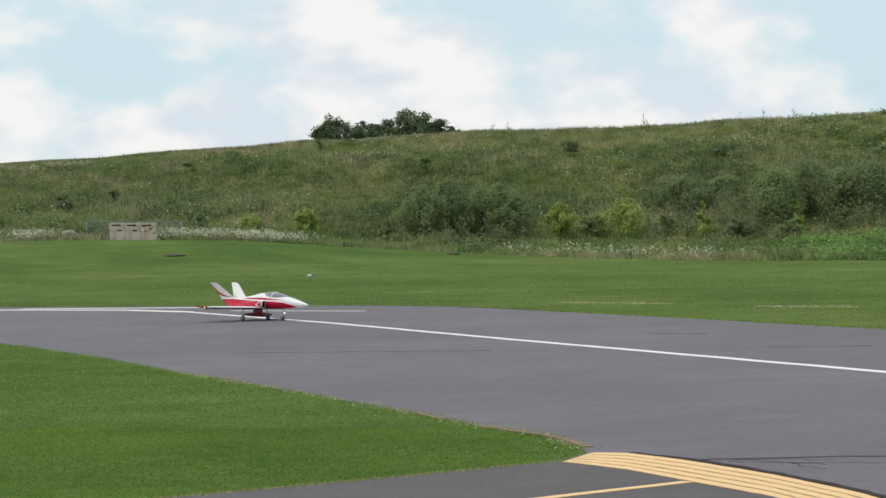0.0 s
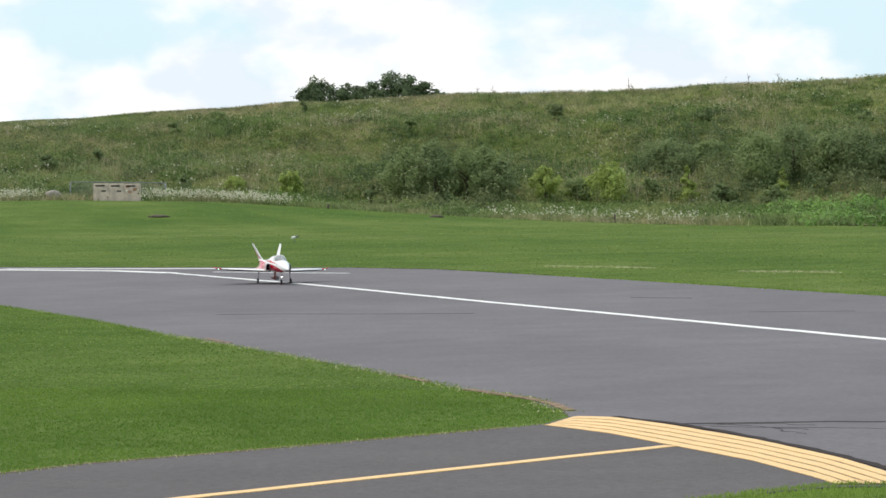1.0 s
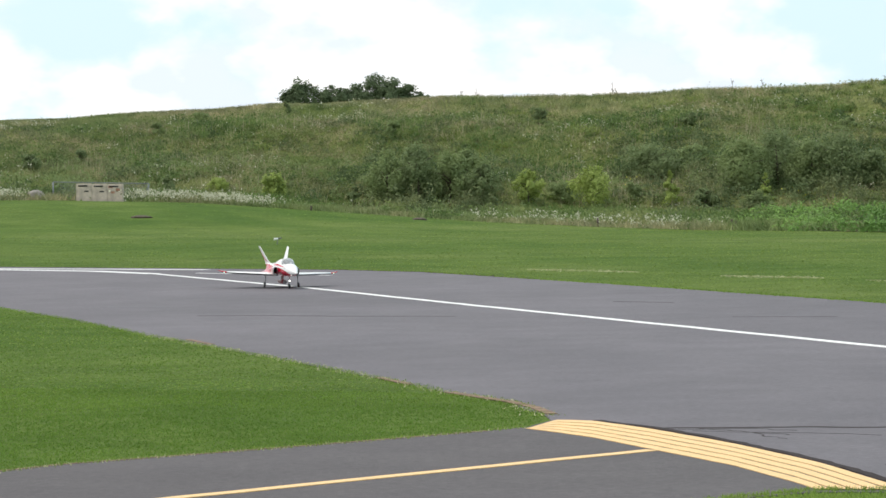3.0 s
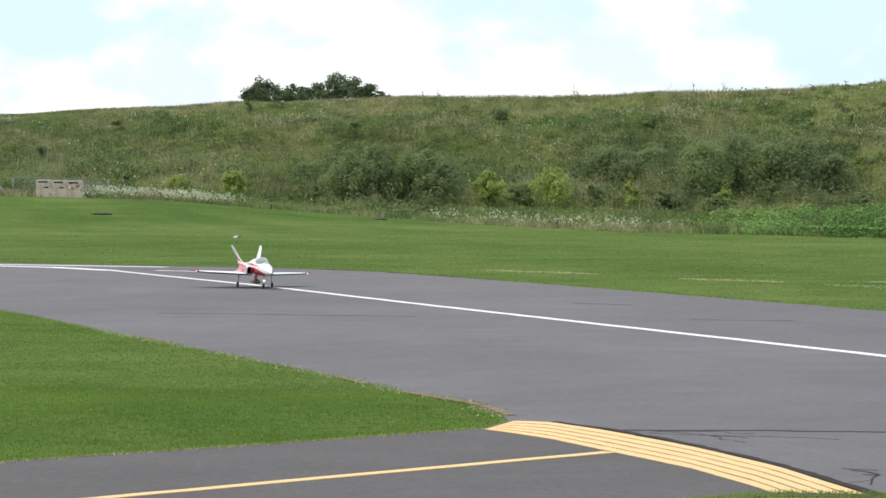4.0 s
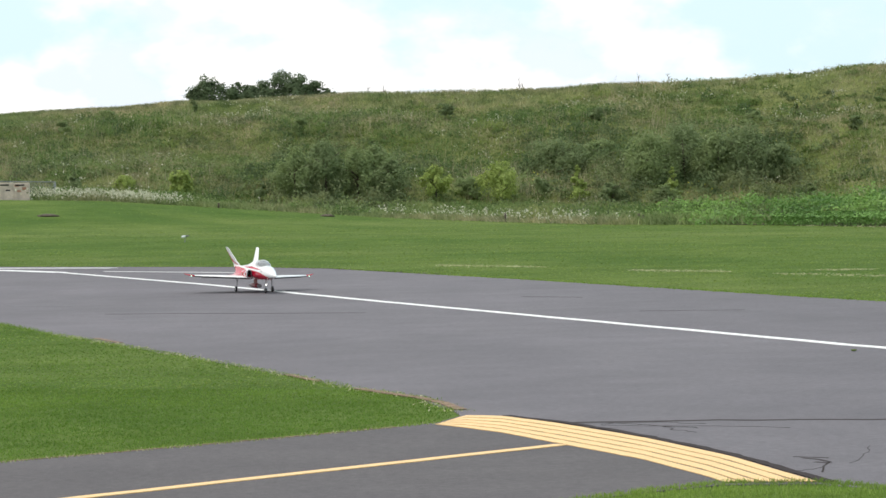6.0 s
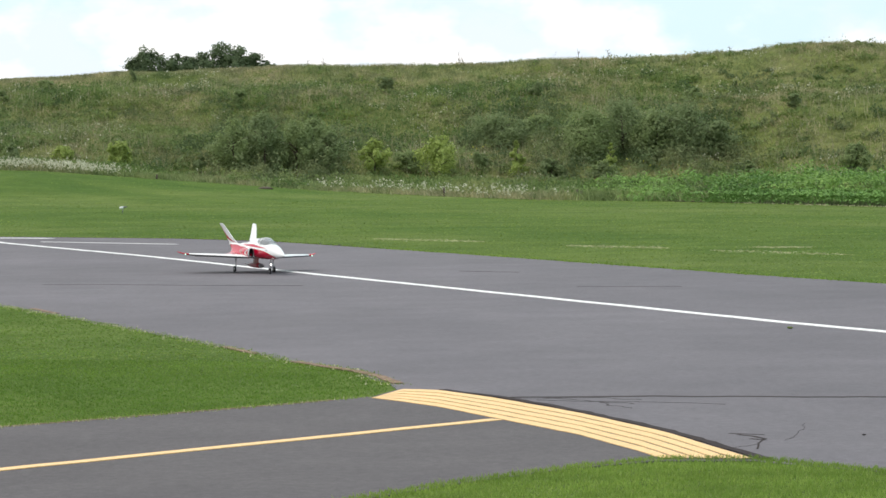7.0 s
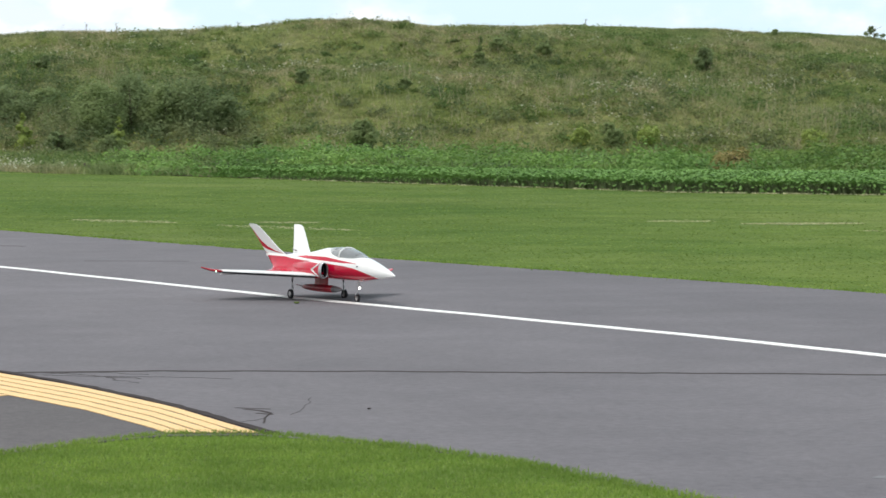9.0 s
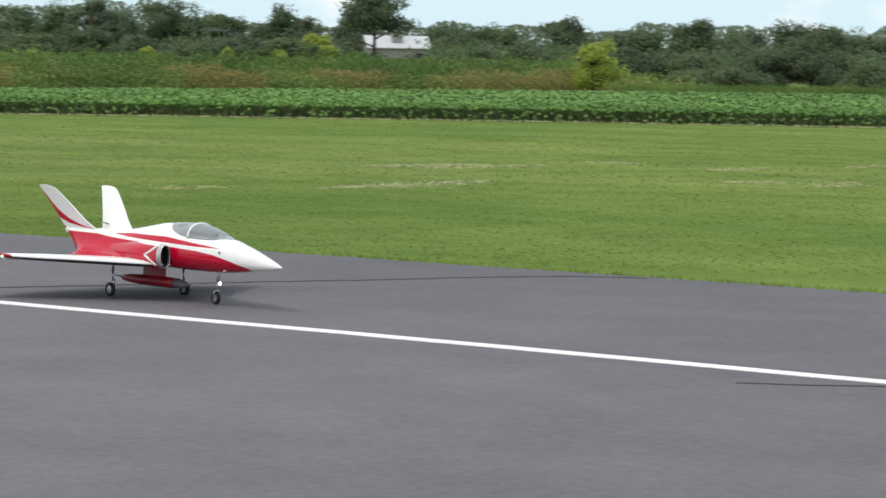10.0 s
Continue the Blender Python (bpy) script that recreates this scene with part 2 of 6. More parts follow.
CROP = leafy("soybean_leaves", [(0.0, (0.12, 0.235, 0.055)), (0.6, (0.17, 0.315, 0.078)), (1.0, (0.225, 0.39, 0.105))], 0.6, 0.12, 0.12, 0.4)
# near black: the shade under the beans is put into the soil's colour
SHADED_SOIL = plain("shade_dark_crop_soil", (0.022, 0.018, 0.013), 0.95, 0, 0.1, 0.3, 3.0)
BROWN = leafy("russet_seed_heads", [(0.0, (0.20, 0.20, 0.065)), (0.5, (0.29, 0.25, 0.09)), (1.0, (0.40, 0.32, 0.14))], 0.8, 0, 0.3)
HEDGE = leafy("hedge_leaves", [(0.0, (0.125, 0.20, 0.05)), (0.6, (0.175, 0.27, 0.072)), (1.0, (0.245, 0.335, 0.10))], 0.6, 0.25, 0.4)
TREE_DARK = leafy("dark_tree_leaves", [(0.0, (0.185, 0.245, 0.108)), (0.7, (0.23, 0.295, 0.13)), (1.0, (0.28, 0.345, 0.155))], 0.6, 0, 0.5)
TREE_MID = leafy("mid_green_tree_leaves", [(0.0, (0.215, 0.28, 0.115)), (0.7, (0.26, 0.33, 0.135)), (1.0, (0.31, 0.385, 0.16))], 0.6, 0, 0.5)
# greyed and blued: the distance haze is put into the leaf colour
TREE_HAZED = leafy("haze_tinted_far_leaves", [(0.0, (0.145, 0.190, 0.125)), (1.0, (0.19, 0.235, 0.155))], 0.8, 0, 0.4)
TREE_YELLOW = leafy("yellow_green_leaves", [(0.0, (0.29, 0.37, 0.06)), (1.0, (0.43, 0.50, 0.11))], 0.6, 0, 0.45)
YOUNG = leafy("sapling_leaves", [(0.0, (0.30, 0.385, 0.10)), (1.0, (0.43, 0.51, 0.15))], 0.6, 0, 0.45)
# slightly bluish, to put a little haze into the far dark green
FAR_DARK = leafy("far_dark_leaves", [(0.0, (0.088, 0.125, 0.068)), (1.0, (0.125, 0.165, 0.090))], 0.8, 0, 0.35)
FAR_MID = leafy("far_mid_leaves", [(0.0, (0.110, 0.155, 0.078)), (1.0, (0.150, 0.200, 0.100))], 0.8, 0, 0.35)
BARK = plain("grey_brown_bark", (0.10, 0.08, 0.06), 0.9, vary=0.3, scale=12)


# ---- mesh tools ----
def mesh_of(name, verts, faces, mat, smooth=False):
    me = bpy.data.meshes.new(name)
    me.from_pydata([tuple(v) for v in verts], [], [tuple(f) for f in faces])
    me.materials.append(mat)
    if smooth:
        me.polygons.foreach_set("use_smooth", [True] * len(me.polygons))
    me.update()
    return me


def part(name, bm, mat, parent=None, label="", smooth=True):
    me = bpy.data.meshes.new(name)
    bmesh.ops.recalc_face_normals(bm, faces=bm.faces[:])
    bm.to_mesh(me)
    bm.free()
    for m in mat if isinstance(mat, (list, tuple)) else [mat]:
        me.materials.append(m)
    me.polygons.foreach_set("use_smooth", [smooth] * len(me.polygons))
    ob = new(name, me)
    ob.parent = parent
    if label:
        tagged(ob, label)
    return ob


def soup(name, tri_verts, mat, corners):
    """One mesh of many loose blades or leaves: tri_verts is (n, corners, 3)."""
    n = len(tri_verts)
    me = bpy.data.meshes.new(name)
    me.vertices.add(n * corners)
    me.vertices.foreach_set("co", np.ascontiguousarray(tri_verts, dtype=np.float32).ravel())
    me.loops.add(n * corners)
    me.loops.foreach_set("vertex_index", np.arange(n * corners, dtype=np.int32))
    me.polygons.add(n)
    me.polygons.foreach_set("loop_start", np.arange(0, n * corners, corners, dtype=np.int32))
    me.polygons.foreach_set("loop_total", np.full(n, corners, dtype=np.int32))
    me.materials.append(mat)
    me.update(calc_edges=True)
    me.validate()
    return me


rng = np.random.default_rng(7)


def blades(pos, height, width, per, spread, lean=0.35):
    """Tufts of grass: per pointed blades at every place."""
    p = np.repeat(np.asarray(pos, float), per, axis=0)
    n = len(p)
    hgt = np.repeat(np.broadcast_to(height, len(pos)), per) * rng.uniform(0.55, 1.15, n)
    a, b = rng.uniform(0, 2 * np.pi, n), rng.uniform(0, 2 * np.pi, n)
    p[:, :2] += rng.normal(0, 1, (n, 2)) * spread
    side = np.stack([np.cos(a), np.sin(a), np.zeros(n)], 1) * (np.repeat(np.broadcast_to(width, len(pos)), per) * rng.uniform(0.6, 1.3, n))[:, None] * 0.5
    top = p + np.stack([np.cos(b) * hgt * lean * rng.uniform(0, 1, n), np.sin(b) * hgt * lean * rng.uniform(0, 1, n), hgt], 1)
    return np.stack([p - side, p + side, top], 1)


def leaves(pos, size, flat=0.35, facing=None, loose=0.45):
    """Loose leaves: a four-cornered pointed leaf at every place, turned at random or roughly towards a facing."""
    pos = np.asarray(pos, float)
    n = len(pos)
    u, w = rng.normal(0, 1, (n, 3)), rng.normal(0, 1, (n, 3))
    if facing is None:
        u[:, 2] *= flat + 0.2
        w[:, 2] += flat
    else:
        w = w * loose + facing
        w /= np.linalg.norm(w, axis=1)[:, None] + 1e-9
        u -= w * (u * w).sum(1)[:, None]
    u /= np.linalg.norm(u, axis=1)[:, None] + 1e-9
    v = np.cross(w, u)
    v /= np.linalg.norm(v, axis=1)[:, None] + 1e-9
    s = (np.broadcast_to(size, n) * rng.uniform(0.6, 1.3, n))[:, None]
    return np.stack([pos - u * s, pos - v * s * 0.55 + u * s * 0.1, pos + u * s, pos + v * s * 0.55 + u * s * 0.1], 1)


def mound_leaves(centres, rad, high, per, leaf, loose=0.5, rag=1.0):
    """Leafy mounds: leaves laid over uneven domes, facing outwards."""
    c = np.asarray(centres, float)
    k = np.repeat(np.arange(len(c)), per)
    q = rng.normal(0, 1, (len(k), 3))
    q /= np.linalg.norm(q, axis=1)[:, None]
    q[:, 2] = np.abs(q[:, 2])
    size = np.stack([np.broadcast_to(rad, len(c)), np.broadcast_to(rad, len(c)), np.broadcast_to(high, len(c))], 1)[k]
    lump = 1 + rag * (0.20 * np.sin(q[:, 0] * 5 + k * 1.7) + 0.14 * np.sin(q[:, 1] * 7 + k * 2.9) + 0.10 * np.sin(q[:, 2] * 9 + k * 0.7))
    face = q / size
    face /= np.linalg.norm(face, axis=1)[:, None]
    return leaves(c[k] + q * size * (lump * rng.uniform(0.78, 1.03, len(k)))[:, None], leaf, facing=face, loose=loose)


def tube(bm, pts, radii, sides=8, close=True):
    rings = []
    for k, p in enumerate(pts):
        p = Vector(p)
        d = (Vector(pts[min(k + 1, len(pts) - 1)]) - Vector(pts[max(k - 1, 0)])).normalized()
        q = d.to_track_quat("Z", "Y")
        rings.append([bm.verts.new(p + q @ Vector((math.cos(2 * math.pi * i / sides) * radii[k], math.sin(2 * math.pi * i / sides) * radii[k], 0))) for i in range(sides)])
    for a, b in zip(rings, rings[1:]):
        for i in range(sides):
            bm.faces.new((a[i], a[(i + 1) % sides], b[(i + 1) % sides], b[i]))
    if close:
        bm.faces.new(rings[0][::-1]), bm.faces.new(rings[-1])
    return rings


def loft(bm, rings, close=True):
    rs = [[bm.verts.new(p) for p in r] for r in rings]
    n = len(rs[0])
    for a, b in zip(rs, rs[1:]):
        for i in range(n):
            bm.faces.new((a[i], a[(i + 1) % n], b[(i + 1) % n], b[i]))
    if close:
        bm.faces.new(rs[0][::-1]), bm.faces.new(rs[-1])
    return rs


def box(bm, lo, hi):
    lo, hi = Vector(lo), Vector(hi)
    bmesh.ops.create_cube(bm, size=1, matrix=Matrix.Translation((lo + hi) / 2) @ Matrix.Diagonal((*(hi - lo), 1)))


# ---- terrain: bearings in degrees to the right of +y, ranges in metres from the field's edge ----
def smooth01(x):
    x = np.clip(x, 0, 1)
    return x * x * (3 - 2 * x)


MOW_B, MOW_R = [-180, -2, 1, 3.4, 5.5, 7.6, 11.3, 14.1, 17.1, 21, 45, 180], [150, 150, 145, 132, 120, 114, 99, 91, 83, 80, 80, 90]
BERM_B, BERM_Z = [-20, -7, -4, -1.8, 1.1, 3.4, 5.5], [1.7, 1.52, 1.28, 0.81, 0.26, 0.1, 0.0]
CREST_B = [-30, -20, -7.1, -4, -2.4, 0.3, 2.4, 3.45, 5, 6.5, 8.6, 9.6, 10.65, 12.5, 15, 17, 19, 20.64, 21.2, 21.8, 22.5, 23.3, 24.2, 24.85, 27]
CREST_E = [0.6, 1.0, 1.47, 1.59, 1.67, 1.75, 1.75, 1.76, 1.86, 1.94, 2.03, 2.08, 2.21, 2.07, 2.0, 1.94, 1.86, 1.74, 1.58, 1.31, 1.04, 0.68, 0.22, -0.1, -0.4]


def toe(b):
    return np.interp(b, [-30, 3, 10, 25, 40], [164, 162, 152, 142, 140])


def mow_range(b):
    return np.interp(b, MOW_B, MOW_R)


def ground_z(x, y):
    x, y = np.asarray(x, float), np.asarray(y, float)
    b, r = np.degrees(np.arctan2(x, y)), np.hypot(x, y)
    z = np.interp(b, BERM_B, BERM_Z) * (0.12 * smooth01((r - 80) / 40) + 0.88 * smooth01((r - 116) / 34))
    rt = toe(b)
    zc = 1.65 + (rt + 58) * np.tan(np.radians(np.interp(b, CREST_B, CREST_E))) - 0.3 + 0.05 * np.sin(b * 3.1) * np.sin(b * 0.9 + 1)
    s = (r - rt) / 58 + 0.015 * np.sin(b * 1.3) + 0.01 * np.sin(b * 3.1 + r * 0.05)
    prof = 1 - (1 - np.clip(s, 0, 1)) ** 1.45
    prof = prof + 0.035 * np.sin(np.clip(s, 0, 1) * 2 * np.pi * 2.5 + b * 0.25)
    mid = np.clip(s, 0, 1) * np.clip(1 - s, 0, 1) * 4
    prof = prof + mid * (0.030 * np.tanh(3 * np.sin(s * 15 - b * 0.22 + 0.9 * np.sin(b * 0.5))) + 0.022 * np.sin(x * 0.7 + 2.0 * np.sin(y * 0.21)) * np.sin(y * 0.45 + 1.7 * np.sin(x * 0.33)))
    zh = np.maximum(zc - z, 0) * np.clip(prof, 0, 1.02) * smooth01((r - rt + 4) / 10)
    fade = 1 - smooth01((r - rt - 70) / 500)
    side = 1 - smooth01((np.abs(b - 0) - 60) / 40)
    return z * (1 - smooth01((r - 300) / 400)) + zh * fade * side - 0.015 + 0.011 * (1 - smooth01((r - 55) / 15))


def polar(b, r):
    b = np.radians(np.asarray(b, float))
    x, y = np.asarray(r) * np.sin(b), np.asarray(r) * np.cos(b)
    return np.stack([x, y, ground_z(x, y)], -1)


def ground():
    bs = np.concatenate([np.arange(-180, -14, 4.0), np.arange(-14, 50, 0.25), np.arange(50, 180, 4.0)])
    rs = np.concatenate([[0.5], np.arange(4, 80, 4.0), np.arange(80, 240, 2.0), np.arange(240, 340, 8.0), [380, 450, 560, 700, 1000, 1500, 2400, 4000]])
    B, R = np.meshgrid(bs, rs)
    P = polar(B.ravel(), R.ravel())
    nb, nr = len(bs), len(rs)
    verts = [tuple(p) for p in P] + [(0, 0, -0.015)]
    faces, mats = [], []
    for i in range(nr - 1):
        lim = mow_range(bs)
        for j in range(nb):
            k = (j + 1) % nb
            faces.append((i * nb + j, i * nb + k, (i + 1) * nb + k, (i + 1) * nb + j))
            mats.append(0 if rs[i] < lim[j] else 1)
    for j in range(nb):
        faces.append((nb * nr, (j + 1) % nb, j)), mats.append(0)
    me = mesh_of("ground", verts, faces, LAWN, True)
    me.materials.append(ROUGH)
    me.polygons.foreach_set("material_index", mats)
    bm = bmesh.new()
    bm.from_mesh(me)
    bmesh.ops.recalc_face_normals(bm, faces=bm.faces[:])
    bm.to_mesh(me)
    bm.free()
    tagged(new("ground", me), "mown green lawn rising into a long overgrown grassy hill", "ground", kind="structure")


ground()

# ---- paved surfaces: u runs along the runway away from the viewer, v across it ----
U, V = Vector((-0.2977, 0.9547)), Vector((0.9547, 0.2977))


def uv(u, v, z=0.0):
    p = U * u + V * v
    return (p.x, p.y, z)


def wavy(points, amp, step, seed):
    """The outline with its long edges broken up a little."""
    r = random.Random(seed)
    out = []
    for a, b in zip(points, points[1:] + points[:1]):
        a, b = Vector(a), Vector(b)
        n = max(1, int((b - a).length / step))
        for k in range(n):
            p = a.lerp(b, k / n)
            out.append((p.x + r.uniform(-amp, amp), p.y + r.uniform(-amp, amp)))
    return out


def slab(name, outline, z, thick, mat, label, category, kind="structure"):
    bm = bmesh.new()
    top = [bm.verts.new((x, y, z)) for x, y in outline]
    low = [bm.verts.new((x, y, z - thick)) for x, y in outline]
    bm.faces.new(top)
    n = len(top)
    for i in range(n):
        bm.faces.new((top[i], low[i], low[(i + 1) % n], top[(i + 1) % n]))
    bmesh.ops.triangulate(bm, faces=[f for f in bm.faces if len(f.verts) > 4])
    ob = part(name, bm, mat, None, "", False)
    return tagged(ob, label, category, kind=kind)


def ribbon(name, pts, widths, z, mat, parent=None, jitter=0.0, seed=1):
    """A painted or poured strip along a line, with a little thickness."""
    r = random.Random(seed)
    bm = bmesh.new()
    rows = []
    for k, p in enumerate(pts):
        p = Vector(p)
        d = (Vector(pts[min(k + 1, len(pts) - 1)]) - Vector(pts[max(k - 1, 0)])).normalized()
        s = Vector((-d.y, d.x)) * (widths[k] if isinstance(widths, (list, tuple)) else widths) / 2
        j = Vector((r.uniform(-jitter, jitter), r.uniform(-jitter, jitter)))
        rows.append([bm.verts.new((*(p + s + j), z)), bm.verts.new((*(p - s + j), z)), bm.verts.new((*(p - s + j), z - 0.0045)), bm.verts.new((*(p + s + j), z - 0.0045))])
    for a, b in zip(rows, rows[1:]):
        for i in range(4):
            bm.faces.new((a[i], a[(i + 1) % 4], b[(i + 1) % 4], b[i]))
    bm.faces.new(rows[0]), bm.faces.new(rows[-1][::-1])
    return part(name, bm, mat, parent, "", False)


def along(pts, step):
    out = []
    for a, b in zip(pts, pts[1:]):
        a, b = Vector(a), Vector(b)
        n = max(1, int((b - a).length / step))
        out += [tuple(a.lerp(b, k / n)) for k in range(n)]
    return out + [tuple(pts[-1])]


NEAR_EDGE = [(-6.61, 47.02), (-4.62, 41.1), (-3.06, 35.85), (-1.5, 31.03), (-0.31, 27.12), (0.27, 25.02), (0.74, 23.92), (0.98, 22.3)]
TAXI_LAWN = [(0.80, 21.2), (0.52, 20.94), (-0.24, 20.28), (-1.315, 19.42), (-2.14, 18.80), (-2.66, 18.16), (-9.0, 12.7)]
NEAR_LAWN = [(-7.0, 8.6), (0.38, 14.64), (1.04, 15.51), (1.69, 16.15), (2.16, 16.52), (2.69, 16.46), (3.31, 15.6), (3.72, 14.7), (3.98, 13.59), (4.3, 12.5)]
E7 = uv(-60, 7.67)[:2]
runway_outline = [uv(95, 7.3)[:2], NEAR_EDGE[0]] + NEAR_EDGE[1:] + [(1.0, 21.8), (1.62, 20.9), (2.05, 19.5), (2.42, 18.1), (2.70, 16.3), (3.31, 15.6), (3.72, 14.7), (3.98, 13.59), (4.3, 12.5), E7, uv(-60, 19.3)[:2], uv(17, 19.3)[:2], (11.23, 29.26), (6.92, 41.82), (3.4, 53.3), (0.26, 62.74), (-1.68, 65.7), (-10.3, 73.3), (-30, 92)]
slab("runway", wavy(runway_outline, 0.025, 0.6, 3), 0.0, 0.2, RUNWAY, "grey aged asphalt runway with fine streaks", "runway")
taxi_outline = TAXI_LAWN[::-1] + [(1.0, 21.8), (1.62, 20.9), (2.05, 19.5), (2.42, 18.1), (2.70, 16.3), (2.16, 16.4), (1.69, 16.1), (1.04, 15.45), (0.38, 14.6), (-7.0, 8.5), (-12, 10)]
slab("taxiway", wavy(taxi_outline, 0.012, 0.4, 4), 0.004, 0.2, TAXIWAY, "dark asphalt taxiway joining the runway", "taxiway")

CENTRE = [(-5.43, 64.4), (-1.86, 53.5), (0.70, 44.7), (3.1, 36.8), (5.2, 29.9), (6.02, 27.5), (6.35, 26.65), (6.58, 25.9), (7.35, 23.73), (8.6, 19.41), (9.37, 16.79), (10.06, 14.64), (10.67, 12.5), (14.5, -0.5), (26, -40)]
line = ribbon("centre_line", along(CENTRE, 0.5), 0.148, 0.005, WHITE_LINE, None, 0.012, 5)
tagged(line, "white painted line down the middle of the runway", "runway line", kind="structure")
for k, pts in enumerate(([(-13.2, 73.6), (-9.88, 70.4), (-6.93, 67.2), (-5.43, 64.4)], [(-9.88, 71.2), (-6.9, 69.0), (-4.5, 67.2)], [(-4.5, 64.4), (-1.62, 61.23)])):
    tl = ribbon("threshold_line", along(pts, 0.6), (0.34, 0.3, 0.12)[k], 0.005, WHITE_LINE, None, 0.015, 8 + k)
    tagged(tl, "worn white painted line across the runway's end", "runway line", kind="structure")
yl = ribbon("taxi_line", along([(1.50, 19.15), (-1.45, 16.42), (-6.0, 12.3)], 0.3), 0.11, 0.009, YELLOW_LINE, None, 0.006, 12)
tagged(yl, "yellow painted line along the taxiway", "taxiway line", kind="structure")

OUTER = [(0.80, 21.06), (1.03, 21.81), (1.28, 21.67), (1.61, 20.93), (2.06, 19.58), (2.42, 18.15), (2.68, 16.42)]
INNER = [(0.78, 21.04), (0.95, 20.70), (1.19, 20.17), (1.51, 19.16), (1.89, 17.98), (2.10, 16.99), (2.175, 16.53)]


def hold_bar():
    """Five yellow stripes that sweep across the mouth of the taxiway."""
    def at(c, f):
        f *= len(c) - 1
        i = min(int(f), len(c) - 2)
        return Vector(c[i]).lerp(Vector(c[i + 1]), f - i)
    for k in range(5):
        lo, hi = k / 5 + 0.021, (k + 1) / 5 - 0.021
        bm = bmesh.new()
        rows = []
        r = random.Random(40 + k)
        for i in range(41):
            f = i / 40
            a, b = at(INNER, f), at(OUTER, f)
            j = r.uniform(-0.006, 0.006)
            p, q = a.lerp(b, lo + j), a.lerp(b, hi + j)
            rows.append([bm.verts.new((*p, 0.009)), bm.verts.new((*q, 0.009)), bm.verts.new((*q, 0.005)), bm.verts.new((*p, 0.005))])
        for a, b in zip(rows, rows[1:]):
            for i in range(4):
                bm.faces.new((a[i], a[(i + 1) % 4], b[(i + 1) % 4], b[i]))
        ob = part("hold_stripe", bm, YELLOW_LINE, None, "", False)
        tagged(ob, "yellow painted stripe curving across the taxiway's mouth", "taxiway line", "stripes across the taxiway", "structure")


hold_bar()

# ---- the model jet: x forward, y to its left, z up, origin on the ground between the main wheels ----
def jet_paint():
    """Gloss white with a red flank and a red sweep above it, as curves along the body."""
    m, nt, b = material("gloss_red_and_white_paint", 0.14, 0, 0.35)
    b.inputs["Coat Weight"].default_value, b.inputs["Coat Roughness"].default_value = 0.06, 0.05
    N, L = nt.nodes.new, nt.links.new
    tc, sep = N("ShaderNodeTexCoord"), N("ShaderNodeSeparateXYZ")
    L(tc.outputs["Object"], sep.inputs[0])
    u = N("ShaderNodeMapRange")
    u.inputs["From Min"].default_value, u.inputs["From Max"].default_value = -1.1, 1.5
    L(sep.outputs["X"], u.inputs["Value"])

    def curve(stops):
        return ramp_of(nt, u.outputs[0], [((x + 1.1) / 2.6, (z, z, z)) for x, z in sorted(stops)])

    def math_node(op, a, c):
        n = N("ShaderNodeMath")
        n.operation = op
        for s, v in zip(n.inputs, (a, c)):
            if isinstance(v, (int, float)):
                s.default_value = v
            else:
                L(v, s)
        return n.outputs[0]
    z = sep.outputs["Z"]
    low = curve([(1.26, 0.20), (1.23, 0.262), (1.08, 0.300), (0.93, 0.331), (0.76, 0.348), (0.49, 0.359), (0.1, 0.372), (-0.25, 0.388), (-0.40, 0.402), (-0.9, 0.405)])
    up_lo = curve([(1.0, 0.375), (0.70, 0.376), (0.42, 0.384), (-0.03, 0.398), (-0.3, 0.412)])
    up_hi = curve([(1.0, 0.373), (0.82, 0.390), (0.67, 0.400), (0.39, 0.424), (-0.03, 0.426), (-0.3, 0.410)])
    red = math_node("MAXIMUM", math_node("LESS_THAN", z, low), math_node("MULTIPLY", math_node("GREATER_THAN", z, up_lo), math_node("LESS_THAN", z, up_hi)))
    grime = noise_tex(nt, tc.outputs["Object"], 14, 4)
    white = ramp_of(nt, grime, [(0.3, (0.82, 0.82, 0.81)), (0.6, (0.87, 0.87, 0.86))])
    crim = ramp_of(nt, grime, [(0.3, (0.45, 0.002, 0.026)), (0.6, (0.53, 0.003, 0.033))])
    L(mix_rgb(nt, red, white, crim), b.inputs["Base Color"])
    return m


